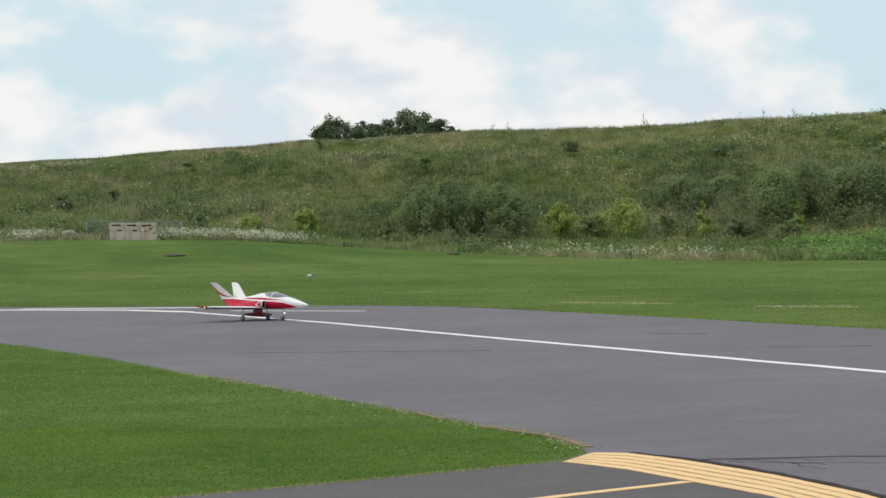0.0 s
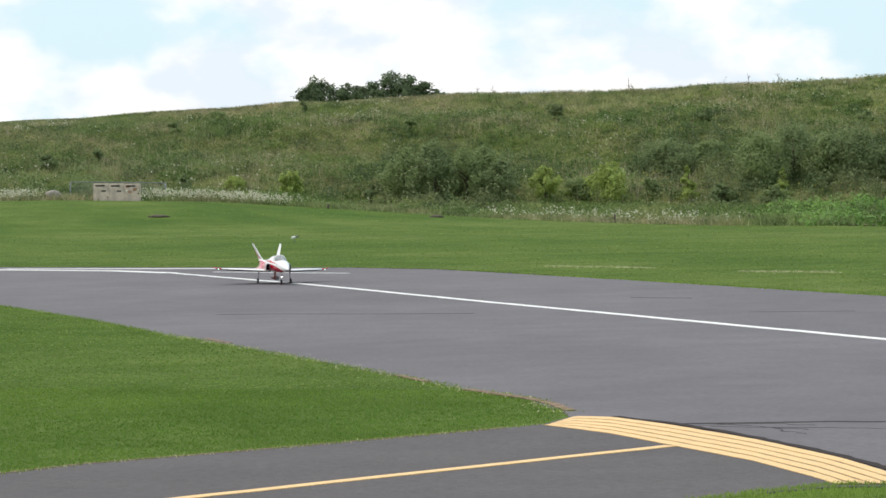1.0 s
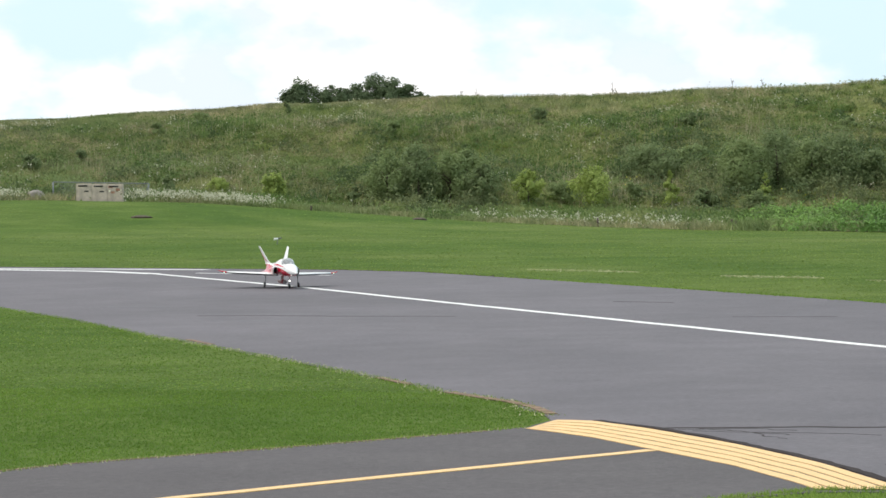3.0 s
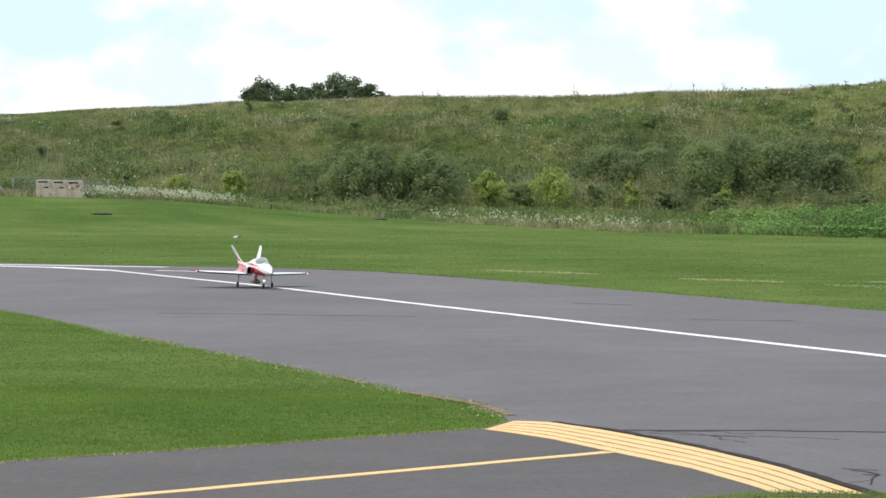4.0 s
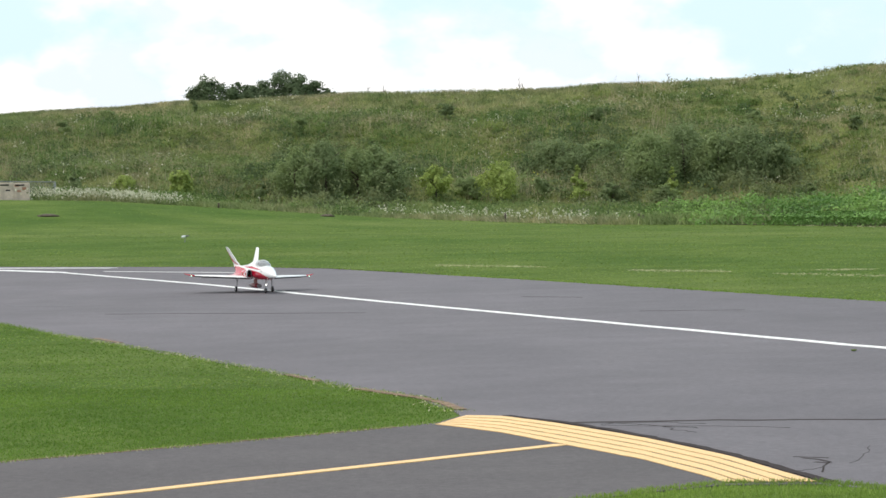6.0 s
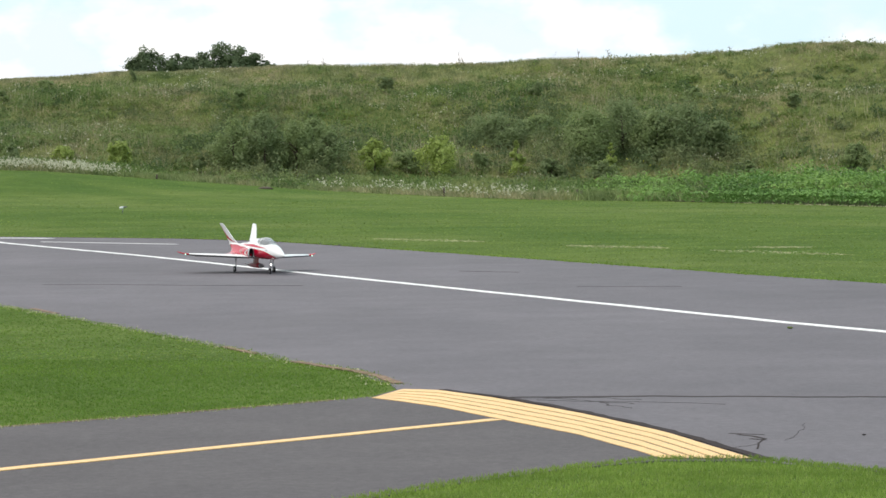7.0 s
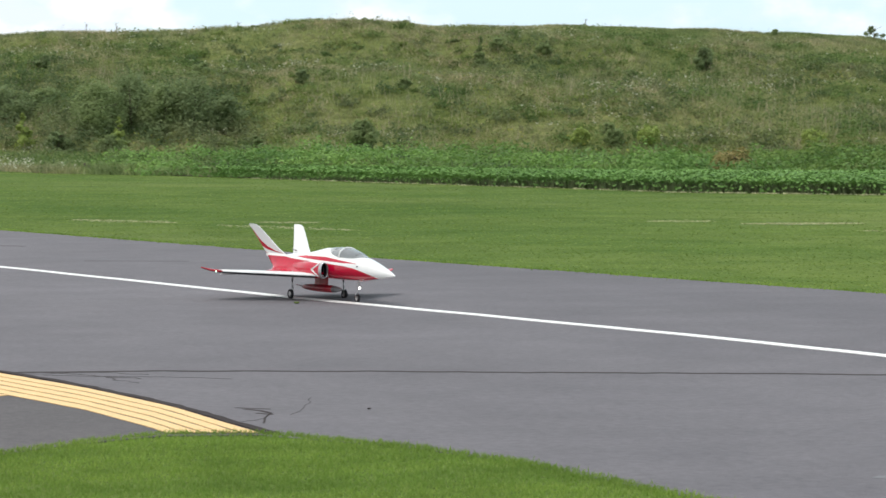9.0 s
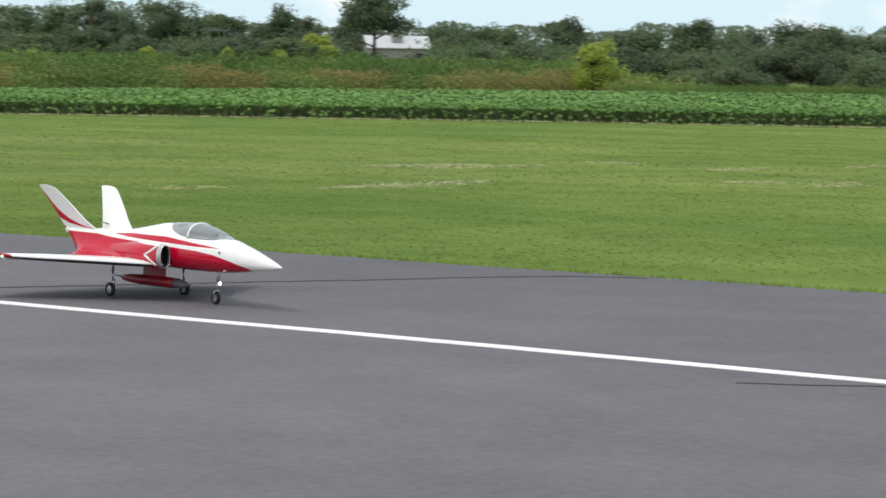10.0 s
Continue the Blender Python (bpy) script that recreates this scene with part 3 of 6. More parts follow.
def fin_paint():
    """The outer face of a fin: white, with a red sweep and a red foot."""
    m, nt, b = material("fin_red_and_white_paint", 0.25, 0, 0.5)
    N, L = nt.nodes.new, nt.links.new
    tc, sep = N("ShaderNodeTexCoord"), N("ShaderNodeSeparateXYZ")
    L(tc.outputs["Object"], sep.inputs[0])
    u = N("ShaderNodeMapRange")
    u.inputs["From Min"].default_value, u.inputs["From Max"].default_value = -1.03, -0.43
    L(sep.outputs["X"], u.inputs["Value"])

    def curve(stops):
        return ramp_of(nt, u.outputs[0], [((x + 1.0) / 0.6, (z, z, z)) for x, z in sorted(stops)])

    def math_node(op, a, c):
        n = N("ShaderNodeMath")
        n.operation = op
        L(a, n.inputs[0]), L(c, n.inputs[1])
        return n.outputs[0]
    z = sep.outputs["Z"]
    foot = curve([(-0.85, 0.47), (-0.77, 0.432), (-0.65, 0.412), (-0.46, 0.408), (-0.4, 0.41)])
    lo = curve([(-0.97, 0.62), (-0.90, 0.545), (-0.85, 0.508), (-0.80, 0.484), (-0.72, 0.458), (-0.55, 0.436), (-0.43, 0.429)])
    hi = curve([(-0.97, 0.675), (-0.94, 0.668), (-0.90, 0.632), (-0.86, 0.590), (-0.80, 0.540), (-0.70, 0.490), (-0.55, 0.448), (-0.43, 0.431)])
    red = math_node("MAXIMUM", math_node("LESS_THAN", z, foot), math_node("MULTIPLY", math_node("GREATER_THAN", z, lo), math_node("LESS_THAN", z, hi)))
    L(mix_rgb(nt, red, (0.84, 0.84, 0.83), (0.52, 0.006, 0.026)), b.inputs["Base Color"])
    return m


JET_PAINT, FIN_PAINT = jet_paint(), fin_paint()
JET_WHITE = plain("gloss_white_paint", (0.86, 0.86, 0.85), 0.25, 0, 0.5, 0.03)
JET_RED = plain("gloss_red_paint", (0.52, 0.007, 0.026), 0.25, 0, 0.5, 0.08)
JET_DARKRED = plain("dark_red_tank_paint", (0.30, 0.012, 0.024), 0.3, 0, 0.5, 0.1)
JET_GREY = plain("grey_primer", (0.16, 0.16, 0.17), 0.4, 0, 0.4, 0.1)
WING_SHADE = plain("underwing_shade_colour", (0.045, 0.045, 0.05), 0.45, 0, 0.3, 0.1)
DUCT = plain("dark_duct_lining", (0.02, 0.02, 0.022), 0.6)
STEEL = plain("polished_steel", (0.55, 0.55, 0.56), 0.3, 0.9, 0.5, 0.08)
RUBBER = plain("black_tyre_rubber", (0.022, 0.022, 0.024), 0.75, 0, 0.3, 0.2)
ALLOY = plain("cast_alloy", (0.45, 0.45, 0.46), 0.4, 0.7, 0.5)


def canopy_glass():
    m, nt, b = material("smoked_canopy_plastic", 0.04, 0, 0.6)
    b.inputs["Base Color"].default_value = (0.52, 0.55, 0.56, 1)
    b.inputs["Transmission Weight"].default_value, b.inputs["IOR"].default_value = 0.62, 1.25
    return m


def lamp_glow(name, col, power):
    m, nt, b = material(name, 0.3)
    b.inputs["Base Color"].default_value = (*col, 1)
    b.inputs["Emission Color"].default_value, b.inputs["Emission Strength"].default_value = (*col, 1), power
    return m


CANOPY, LAMP, GREEN_LAMP = canopy_glass(), lamp_glow("landing_light_lens", (1.0, 0.98, 0.92), 4.0), lamp_glow("wingtip_light_lens", (0.6, 1.0, 0.75), 2.0)


def oval(x, y0, z_lo, z_hi, hw, n=40, e=2.3, peak=0.5):
    """One rounded cross-section; peak says how high its widest place lies."""
    zc = z_lo + (z_hi - z_lo) * peak
    out = []
    for k in range(n):
        a = 2 * math.pi * k / n
        c, s = math.cos(a), math.sin(a)
        yy = math.copysign(abs(c) ** (2 / e), c) * hw
        h = (z_hi - zc) if s > 0 else (zc - z_lo)
        out.append((x, y0 + yy, zc + math.copysign(abs(s) ** (2 / e), s) * h))
    return out


def spline(stops, n):
    """Smooth rows between the given stations (Catmull-Rom)."""
    s = np.array(stops, float)
    out = []
    for i in range(len(s) - 1):
        p0, p1, p2, p3 = s[max(i - 1, 0)], s[i], s[i + 1], s[min(i + 2, len(s) - 1)]
        for k in range(n):
            t = k / n
            out.append(0.5 * ((2 * p1) + (p2 - p0) * t + (2 * p0 - 5 * p1 + 4 * p2 - p3) * t * t + (3 * p1 - p0 - 3 * p2 + p3) * t ** 3))
    return out + [s[-1]]


def aerofoil(le, te, z, thick, n=10):
    """A closed wing section between leading and trailing edge, thick at a third of the chord."""
    le, te = Vector(le), Vector(te)
    up, lo = [], []
    for k in range(n + 1):
        f = k / n
        t = thick * (1.48 * math.sqrt(f) - 0.63 * f - 1.76 * f * f + 1.42 * f ** 3 - 0.5075 * f ** 4) * 1.0
        p = le.lerp(te, f)
        up.append((p.x, p.y, z + t)), lo.append((p.x, p.y, z - t * 0.95))
    return up + lo[1:-1][::-1]


def wheel(parent, x, y, radius, width):
    bm = bmesh.new()
    prof = [(-0.5, 0.62), (-0.5, 0.86), (-0.38, 0.97), (-0.15, 1.0), (0.15, 1.0), (0.38, 0.97), (0.5, 0.86), (0.5, 0.62)]
    rings = [[(x + math.cos(a) * r * radius, y + w * width, radius + math.sin(a) * r * radius) for w, r in prof] for a in [2 * math.pi * k / 24 for k in range(24)]]
    rs = [[bm.verts.new(p) for p in r] for r in rings]
    for i in range(24):
        a, c = rs[i], rs[(i + 1) % 24]
        for j in range(len(prof)):
            bm.faces.new((a[j], a[(j + 1) % len(prof)], c[(j + 1) % len(prof)], c[j]))
    tyre = part("tyre", bm, RUBBER, parent, "black rubber tyre")
    bm = bmesh.new()
    tube(bm, [(x, y - width * 0.42, radius), (x, y - width * 0.3, radius), (x, y + width * 0.3, radius), (x, y + width * 0.42, radius)], [radius * 0.5, radius * 0.64, radius * 0.64, radius * 0.5], 18)
    part("rim", bm, ALLOY, tyre, "grey alloy rim")


def build_jet():
    root = new("model_jet")
    tagged(root, "red and white radio-controlled model jet taxiing on tall landing gear", "model jet")
    # body: station, bottom, top, half width
    st = spline([(1.515, 0.281, 0.288, 0.003), (1.455, 0.268, 0.309, 0.024), (1.34, 0.254, 0.343, 0.051), (1.20, 0.241, 0.381, 0.081), (1.08, 0.228, 0.410, 0.103), (0.956, 0.218, 0.436, 0.122),
                 (0.8, 0.212, 0.446, 0.140), (0.6, 0.210, 0.456, 0.150), (0.4, 0.210, 0.482, 0.155), (0.275, 0.212, 0.510, 0.157), (0.13, 0.214, 0.492, 0.158), (0.0, 0.216, 0.471, 0.158),
                 (-0.2, 0.220, 0.444, 0.156), (-0.45, 0.230, 0.432, 0.146), (-0.57, 0.242, 0.422, 0.120), (-0.67, 0.258, 0.406, 0.090), (-0.735, 0.272, 0.392, 0.070)], 5)
    bm = bmesh.new()
    loft(bm, [oval(x, 0, lo, hi, w, 48, 2.25, 0.45) for x, lo, hi, w in st])
    body = part("fuselage", bm, JET_PAINT, root, "white nose and spine over red flanks")
    bm = bmesh.new()
    loft(bm, [oval(x, 0, zc - r, zc + r, r, 28, 2.0) for x, zc, r in ((-0.72, 0.33, 0.060), (-0.775, 0.33, 0.054), (-0.777, 0.33, 0.045), (-0.70, 0.33, 0.043))], False)
    part("exhaust_nozzle", bm, STEEL, root, "bare metal exhaust pipe")
    # canopy with its dark tub and white bow
    cs = spline([(0.290, 0.47, 0.508, 0.020), (0.33, 0.440, 0.515, 0.058), (0.42, 0.425, 0.521, 0.088), (0.55, 0.416, 0.523, 0.103), (0.68, 0.412, 0.511, 0.103), (0.79, 0.412, 0.488, 0.091), (0.89, 0.418, 0.457, 0.064), (0.965, 0.430, 0.438, 0.006)], 4)
    bm = bmesh.new()
    loft(bm, [oval(x, 0, lo, hi, w, 32, 2.15, 0.22) for x, lo, hi, w in cs])
    canopy = part("canopy", bm, CANOPY, root, "clear grey-tinted bubble canopy")
    bm = bmesh.new()
    ring = [Vector(p) for p in oval(0.604, 0, 0.40, 0.5225, 0.106, 32, 2.15, 0.20)]
    tube(bm, [ring[k] for k in range(17)], [0.009] * 17, 6)
    part("canopy_bow", bm, JET_WHITE, canopy, "white canopy frame")
    bm = bmesh.new()
    box(bm, (0.36, -0.06, 0.44), (0.86, 0.06, 0.462))
    box(bm, (0.40, -0.03, 0.46), (0.46, 0.03, 0.505))
    part("cockpit", bm, JET_GREY, root, "dark grey cockpit", False)
    for s, side in ((-1, "R"), (1, "L")):
        # air intake
        bm = bmesh.new()
        stn = spline([(0.465, 0.190, 0.218, 0.370, 0.040), (0.41, 0.187, 0.214, 0.375, 0.046), (0.28, 0.176, 0.210, 0.376, 0.060), (0.10, 0.155, 0.214, 0.372, 0.078), (-0.25, 0.105, 0.225, 0.36, 0.07)], 5)
        loft(bm, [oval(x, y * s, lo, hi, w, 28, 2.3) for x, y, lo, hi, w in stn], False)
        intake = part("air_intake", bm, JET_PAINT, root, "red air intake")
        bm = bmesh.new()
        loft(bm, [oval(x, 0.190 * s, 0.294 - h, 0.294 + h, w, 28, 2.3) for x, h, w in ((0.430, 0.080, 0.046), (0.465, 0.0785, 0.0425), (0.476, 0.075, 0.039), (0.472, 0.071, 0.036), (0.39, 0.066, 0.032))], False)
        part("intake_lip", bm, STEEL, intake, "grey metal intake lip")
        bm = bmesh.new()
        loft(bm, [oval(x, 0.189 * s, 0.294 - 0.065, 0.294 + 0.065, 0.0315, 28, 2.3) for x in (0.455, 0.33)], False)
        bm.faces.new([bm.verts.new(p) for p in oval(0.33, 0.189 * s, 0.229, 0.359, 0.0315, 28, 2.3)])
        part("intake_duct", bm, DUCT, intake, "dark intake duct")
        bm = bmesh.new()   # white chevron on the cheek
        for a0, a1 in (((0.415, 0.232, 0.356), (0.30, 0.256, 0.296)), ((0.415, 0.232, 0.234), (0.30, 0.256, 0.296))):
            tube(bm, [(a0[0], (a0[1] - 0.010) * s, a0[2]), ((a0[0] + a1[0]) / 2, (a0[1] - 0.006) * s, (a0[2] + a1[2]) / 2), (a1[0], (a1[1] - 0.018) * s, a1[2])], [0.009, 0.010, 0.010], 6)
        part("chevron", bm, JET_WHITE, intake, "white chevron")
        # wing in three panels, the tip turned up
        secs = [((0.47, 0.13, 0.236), (-0.70, 0.13), 0.060), ((0.36, 0.27, 0.238), (-0.66, 0.27), 0.055), ((-0.03, 0.64, 0.245), (-0.60, 0.64), 0.050), ((-0.145, 0.80, 0.248), (-0.575, 0.80), 0.042), ((-0.235, 0.93, 0.253), (-0.545, 0.93), 0.033), ((-0.30, 1.00, 0.263), (-0.52, 1.00), 0.023), ((-0.35, 1.05, 0.277), (-0.48, 1.05), 0.014), ((-0.395, 1.078, 0.289), (-0.43, 1.078), 0.004)]
        bm = bmesh.new()
        loft(bm, [aerofoil((le[0], le[1] * s, 0), (te[0], te[1] * s, 0), le[2], th) for le, te, th in secs[:5]])
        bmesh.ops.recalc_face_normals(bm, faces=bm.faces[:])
        # down-facing faces get a near-black colour for the shade under the wing
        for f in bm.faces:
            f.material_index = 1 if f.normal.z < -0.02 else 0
        wing = part("wing", bm, [JET_WHITE, WING_SHADE], root, "white swept wing, its underside coloured dark as shade")
        bm = bmesh.new()
        loft(bm, [aerofoil((le[0], le[1] * s, 0), (te[0], te[1] * s, 0), le[2], th) for le, te, th in secs[4:]])
        part("wing_tip", bm, JET_RED, wing, "red upturned wing tip")
        bm = bmesh.new()
        bmesh.ops.create_uvsphere(bm, u_segments=10, v_segments=6, radius=0.009, matrix=Matrix.Translation((-0.285, 0.98 * s, 0.252)))
        part("wing_light", bm, GREEN_LAMP, wing, "small pale wingtip light")
        for nm, y0, y1, mat in (("flap", 0.22, 0.52, JET_WHITE), ("aileron", 0.54, 0.76, JET_WHITE)):
            bm = bmesh.new()
            x0, x1 = np.interp([y0, y1], [0.13, 0.8], [-0.69, -0.585]) + 0.05
            loft(bm, [[(x0, y0 * s, 0.243), (x0 - 0.11, y0 * s, 0.206), (x0 - 0.11, y0 * s, 0.203), (x0, y0 * s, 0.232)], [(x1, y1 * s, 0.247), (x1 - 0.09, y1 * s, 0.212), (x1 - 0.09, y1 * s, 0.209), (x1, y1 * s, 0.236)]])
            part(nm, bm, mat, wing, "lowered flap" if nm == "flap" else "white drooped aileron", False)
        # canted fin: outer face painted, inner face white
        prof = [(-0.43, 0.0, 0.0), (-0.53, 0.25, 0.0), (-0.635, 0.52, 0.0), (-0.735, 0.76, 0.0), (-0.80, 0.90, 0.0), (-0.835, 0.945, 0.0), (-0.88, 0.970, 0.0), (-0.935, 0.980, 0.0), (-0.99, 0.972, 0.0), (-1.005, 0.955, 0.0), (-0.975, 0.85, 0.0), (-0.865, 0.36, 0.0), (-0.795, 0.0, 0.0)]
        bm = bmesh.new()

        def place(x, h, off):
            return (x, (0.138 + 0.122 * h + off) * s, 0.405 + 0.315 * h + (0.02 * (x + 0.8) / 0.4 if h < 0.1 else 0))
        for face, off in ((0, 0.0), (1, 1.0)):
            vs = []
            for i, (x, h, _) in enumerate(prof):
                vs.append(bm.verts.new(place(x, h, off * (0.013 * (1 - 0.6 * h)))))
            f = bm.faces.new(vs if (s > 0) == (face == 0) else vs[::-1])
            f.material_index = face
            if face == 0:
                first = vs
            else:
                for i in range(len(vs)):
                    g = bm.faces.new((first[i], first[(i + 1) % len(vs)], vs[(i + 1) % len(vs)], vs[i]))
                    g.material_index = 0
        fin = part("fin", bm, [JET_WHITE, FIN_PAINT], root, "white canted fin with a red sweep", False)
        bm = bmesh.new()
        tube(bm, [(-0.72, 0.138 * s, 0.452), (-0.80, 0.134 * s, 0.462)], [0.006, 0.004], 6)
        part("rudder_horn", bm, JET_GREY, fin, "dark rudder linkage")
        bm = bmesh.new()   # flank that flares from the fin's foot down onto the wing
        rings = []
        for x, zs, ys, yw in spline([(0.40, 0.330, 0.140, 0.19), (0.10, 0.385, 0.150, 0.255), (-0.20, 0.405, 0.153, 0.325), (-0.45, 0.424, 0.158, 0.335), (-0.60, 0.425, 0.162, 0.315), (-0.70, 0.424, 0.164, 0.265), (-0.785, 0.424, 0.163, 0.200)], 4):
            curve_pts = [(x + 0.28 * f * (x < -0.5) * (-0.5 - x) / 0.28, (ys + (yw - ys) * f ** 2) * s, zs - (zs - 0.258) * (1 - (1 - f) ** 1.8)) for f in [k / 9 for k in range(10)]]
            rings.append(curve_pts + [(x, 0.07 * s, 0.250), (x, 0.07 * s, zs - 0.01)])
        loft(bm, rings)
        part("fin_fairing", bm, JET_PAINT, root, "red flank flaring from the fin onto the wing")
        for lo_, hi_ in (((-0.795, 0.405), (-0.755, 0.418)), ((-0.782, 0.392), (-0.768, 0.431))):
            bm = bmesh.new()
            loft(bm, [[(x, (0.1655 + o) * s, z) for x, z in ((lo_[0], lo_[1]), (hi_[0], lo_[1]), (hi_[0], hi_[1]), (lo_[0], hi_[1]))] for o in (-0.012, 0.002)])
            part("emblem_bar", bm, JET_WHITE, fin, "white emblem bar", False)
        # main leg
        bm = bmesh.new()
        tube(bm, [(0.0, 0.285 * s, 0.27), (0.0, 0.287 * s, 0.17)], [0.0095, 0.0095], 10)
        tube(bm, [(0.0, 0.287 * s, 0.18), (0.005, 0.287 * s, 0.105)], [0.007, 0.007], 10)
        tube(bm, [(0.016, 0.287 * s, 0.118), (0.012, 0.287 * s, 0.085), (-0.004, 0.287 * s, 0.047)], [0.008, 0.009, 0.008], 8)
        tube(bm, [(0.0, 0.284 * s, 0.047), (0.0, 0.312 * s, 0.047)], [0.006, 0.006], 8)
        leg = part("main_leg", bm, STEEL, root, "steel main landing gear leg")
        wheel(root, 0.0, 0.302 * s, 0.047, 0.028)
    # nose leg with its light
    bm = bmesh.new()
    tube(bm, [(0.83, 0, 0.24), (0.815, 0, 0.15)], [0.010, 0.010], 10)
    tube(bm, [(0.817, 0, 0.16), (0.808, 0, 0.085)], [0.007, 0.007], 10)
    for s in (-1, 1):
        tube(bm, [(0.812, 0.0, 0.095), (0.806, 0.019 * s, 0.085), (0.796, 0.019 * s, 0.042)], [0.006, 0.006, 0.006], 6)
    leg = part("nose_leg", bm, STEEL, root, "steel nose gear leg")
    bm = bmesh.new()
    tube(bm, [(0.822, 0, 0.140), (0.838, 0, 0.140)], [0.010, 0.013], 14)
    lamp = part("landing_light", bm, ALLOY, leg, "round landing light")
    bm = bmesh.new()
    tube(bm, [(0.838, 0, 0.140), (0.843, 0, 0.140)], [0.0125, 0.009], 14)
    part("lens", bm, LAMP, leg, "glowing white lens")
    bm = bmesh.new()
    box(bm, (0.86, -0.02, 0.205), (0.865, 0.02, 0.24))
    part("nose_gear_door", bm, JET_WHITE, root, "small white gear door", False)
    wheel(root, 0.796, 0.0, 0.042, 0.024)
    # belly tank on its pylon
    bm = bmesh.new()
    loft(bm, [oval(x, 0, 0.108 - r * 0.9, 0.108 + r * 0.9, r, 24, 2.0) for x, r in ((-0.33, 0.004), (-0.30, 0.020), (-0.22, 0.031), (-0.05, 0.040), (0.18, 0.042), (0.33, 0.038))])
    tank = part("belly_tank", bm, JET_DARKRED, root, "dark red belly tank")
    bm = bmesh.new()
    loft(bm, [oval(x, 0, 0.108 - r * 0.9, 0.108 + r * 0.9, r, 24, 2.0) for x, r in ((0.331, 0.0378), (0.40, 0.030), (0.46, 0.018), (0.50, 0.003))])
    part("tank_nose", bm, JET_GREY, tank, "dark grey tank nose")
    bm = bmesh.new()
    loft(bm, [[(0.17, 0.008, z), (0.21, 0, z), (0.17, -0.008, z), (0.05, -0.014, z), (-0.06, -0.002, z), (-0.06, 0.002, z), (0.05, 0.014, z)] for z in (0.14, 0.225)])
    part("pylon", bm, JET_DARKRED, root, "dark red pylon", False)
    for s in (-1, 1):
        bm = bmesh.new()
        loft(bm, [[(-0.20, 0.02 * s, 0.11), (-0.32, 0.02 * s, 0.11), (-0.32, 0.024 * s, 0.113), (-0.20, 0.024 * s, 0.113)], [(-0.28, 0.07 * s, 0.125), (-0.33, 0.07 * s, 0.125), (-0.33, 0.072 * s, 0.127), (-0.28, 0.072 * s, 0.127)]])
        part("tank_fin", bm, JET_DARKRED, tank, "", False)
    # small fittings
    bm = bmesh.new()
    bmesh.ops.create_uvsphere(bm, u_segments=10, v_segments=6, radius=0.008, matrix=Matrix.Translation((0.985, -0.118, 0.352)))
    part("static_port", bm, JET_GREY, root, "small grey port")
    bm = bmesh.new()
    box(bm, (0.13, -0.075, 0.462), (0.17, -0.06, 0.474))
    part("hatch_latch", bm, JET_GREY, root, "dark hatch latch", False)
    return root


jet = build_jet()
JET = [(0, -3.53, 56.83, -46.7), (0.3, -3.38, 56.6, -59), (0.5, -3.15, 56.15, -69), (0.8, -2.90, 55.6, -76), (1.0, -2.80, 55.39, -78), (2.5, -2.39, 54.1, -78.3), (4.5, -1.82, 52.1, -77), (6.5, -0.62, 47.63, -75.0),
       (7.5, 0.79, 42.25, -72.2), (8.5, 3.48, 34.54, -71.2), (9.0, 5.41, 29.58, -71.8), (9.6, 8.44, 23.28, -78.9), (10.0, 10.18, 18.04, -85.5)]

# ---- wear on the pavement, and a painted shadow line at its far edge ----
def jagged(a, b, seed, rough=0.18, depth=4):
    """A broken line between two places."""
    r = random.Random(seed)
    pts = [Vector(a), Vector(b)]
    for _ in range(depth):
        out = [pts[0]]
        for p, q in zip(pts, pts[1:]):
            m = (p + q) / 2 + Vector((q.y - p.y, p.x - q.x)) * r.uniform(-rough, rough)
            out += [m, q]
        pts = out
    return [tuple(p) for p in pts]


def crack(name, pts, width, label, seed, z=0.0014, jitter=0.35):
    ob = ribbon(name, along(pts, 0.12), width, z, TAR, None, width * jitter, seed)
    return tagged(ob, label, "crack", kind="structure")


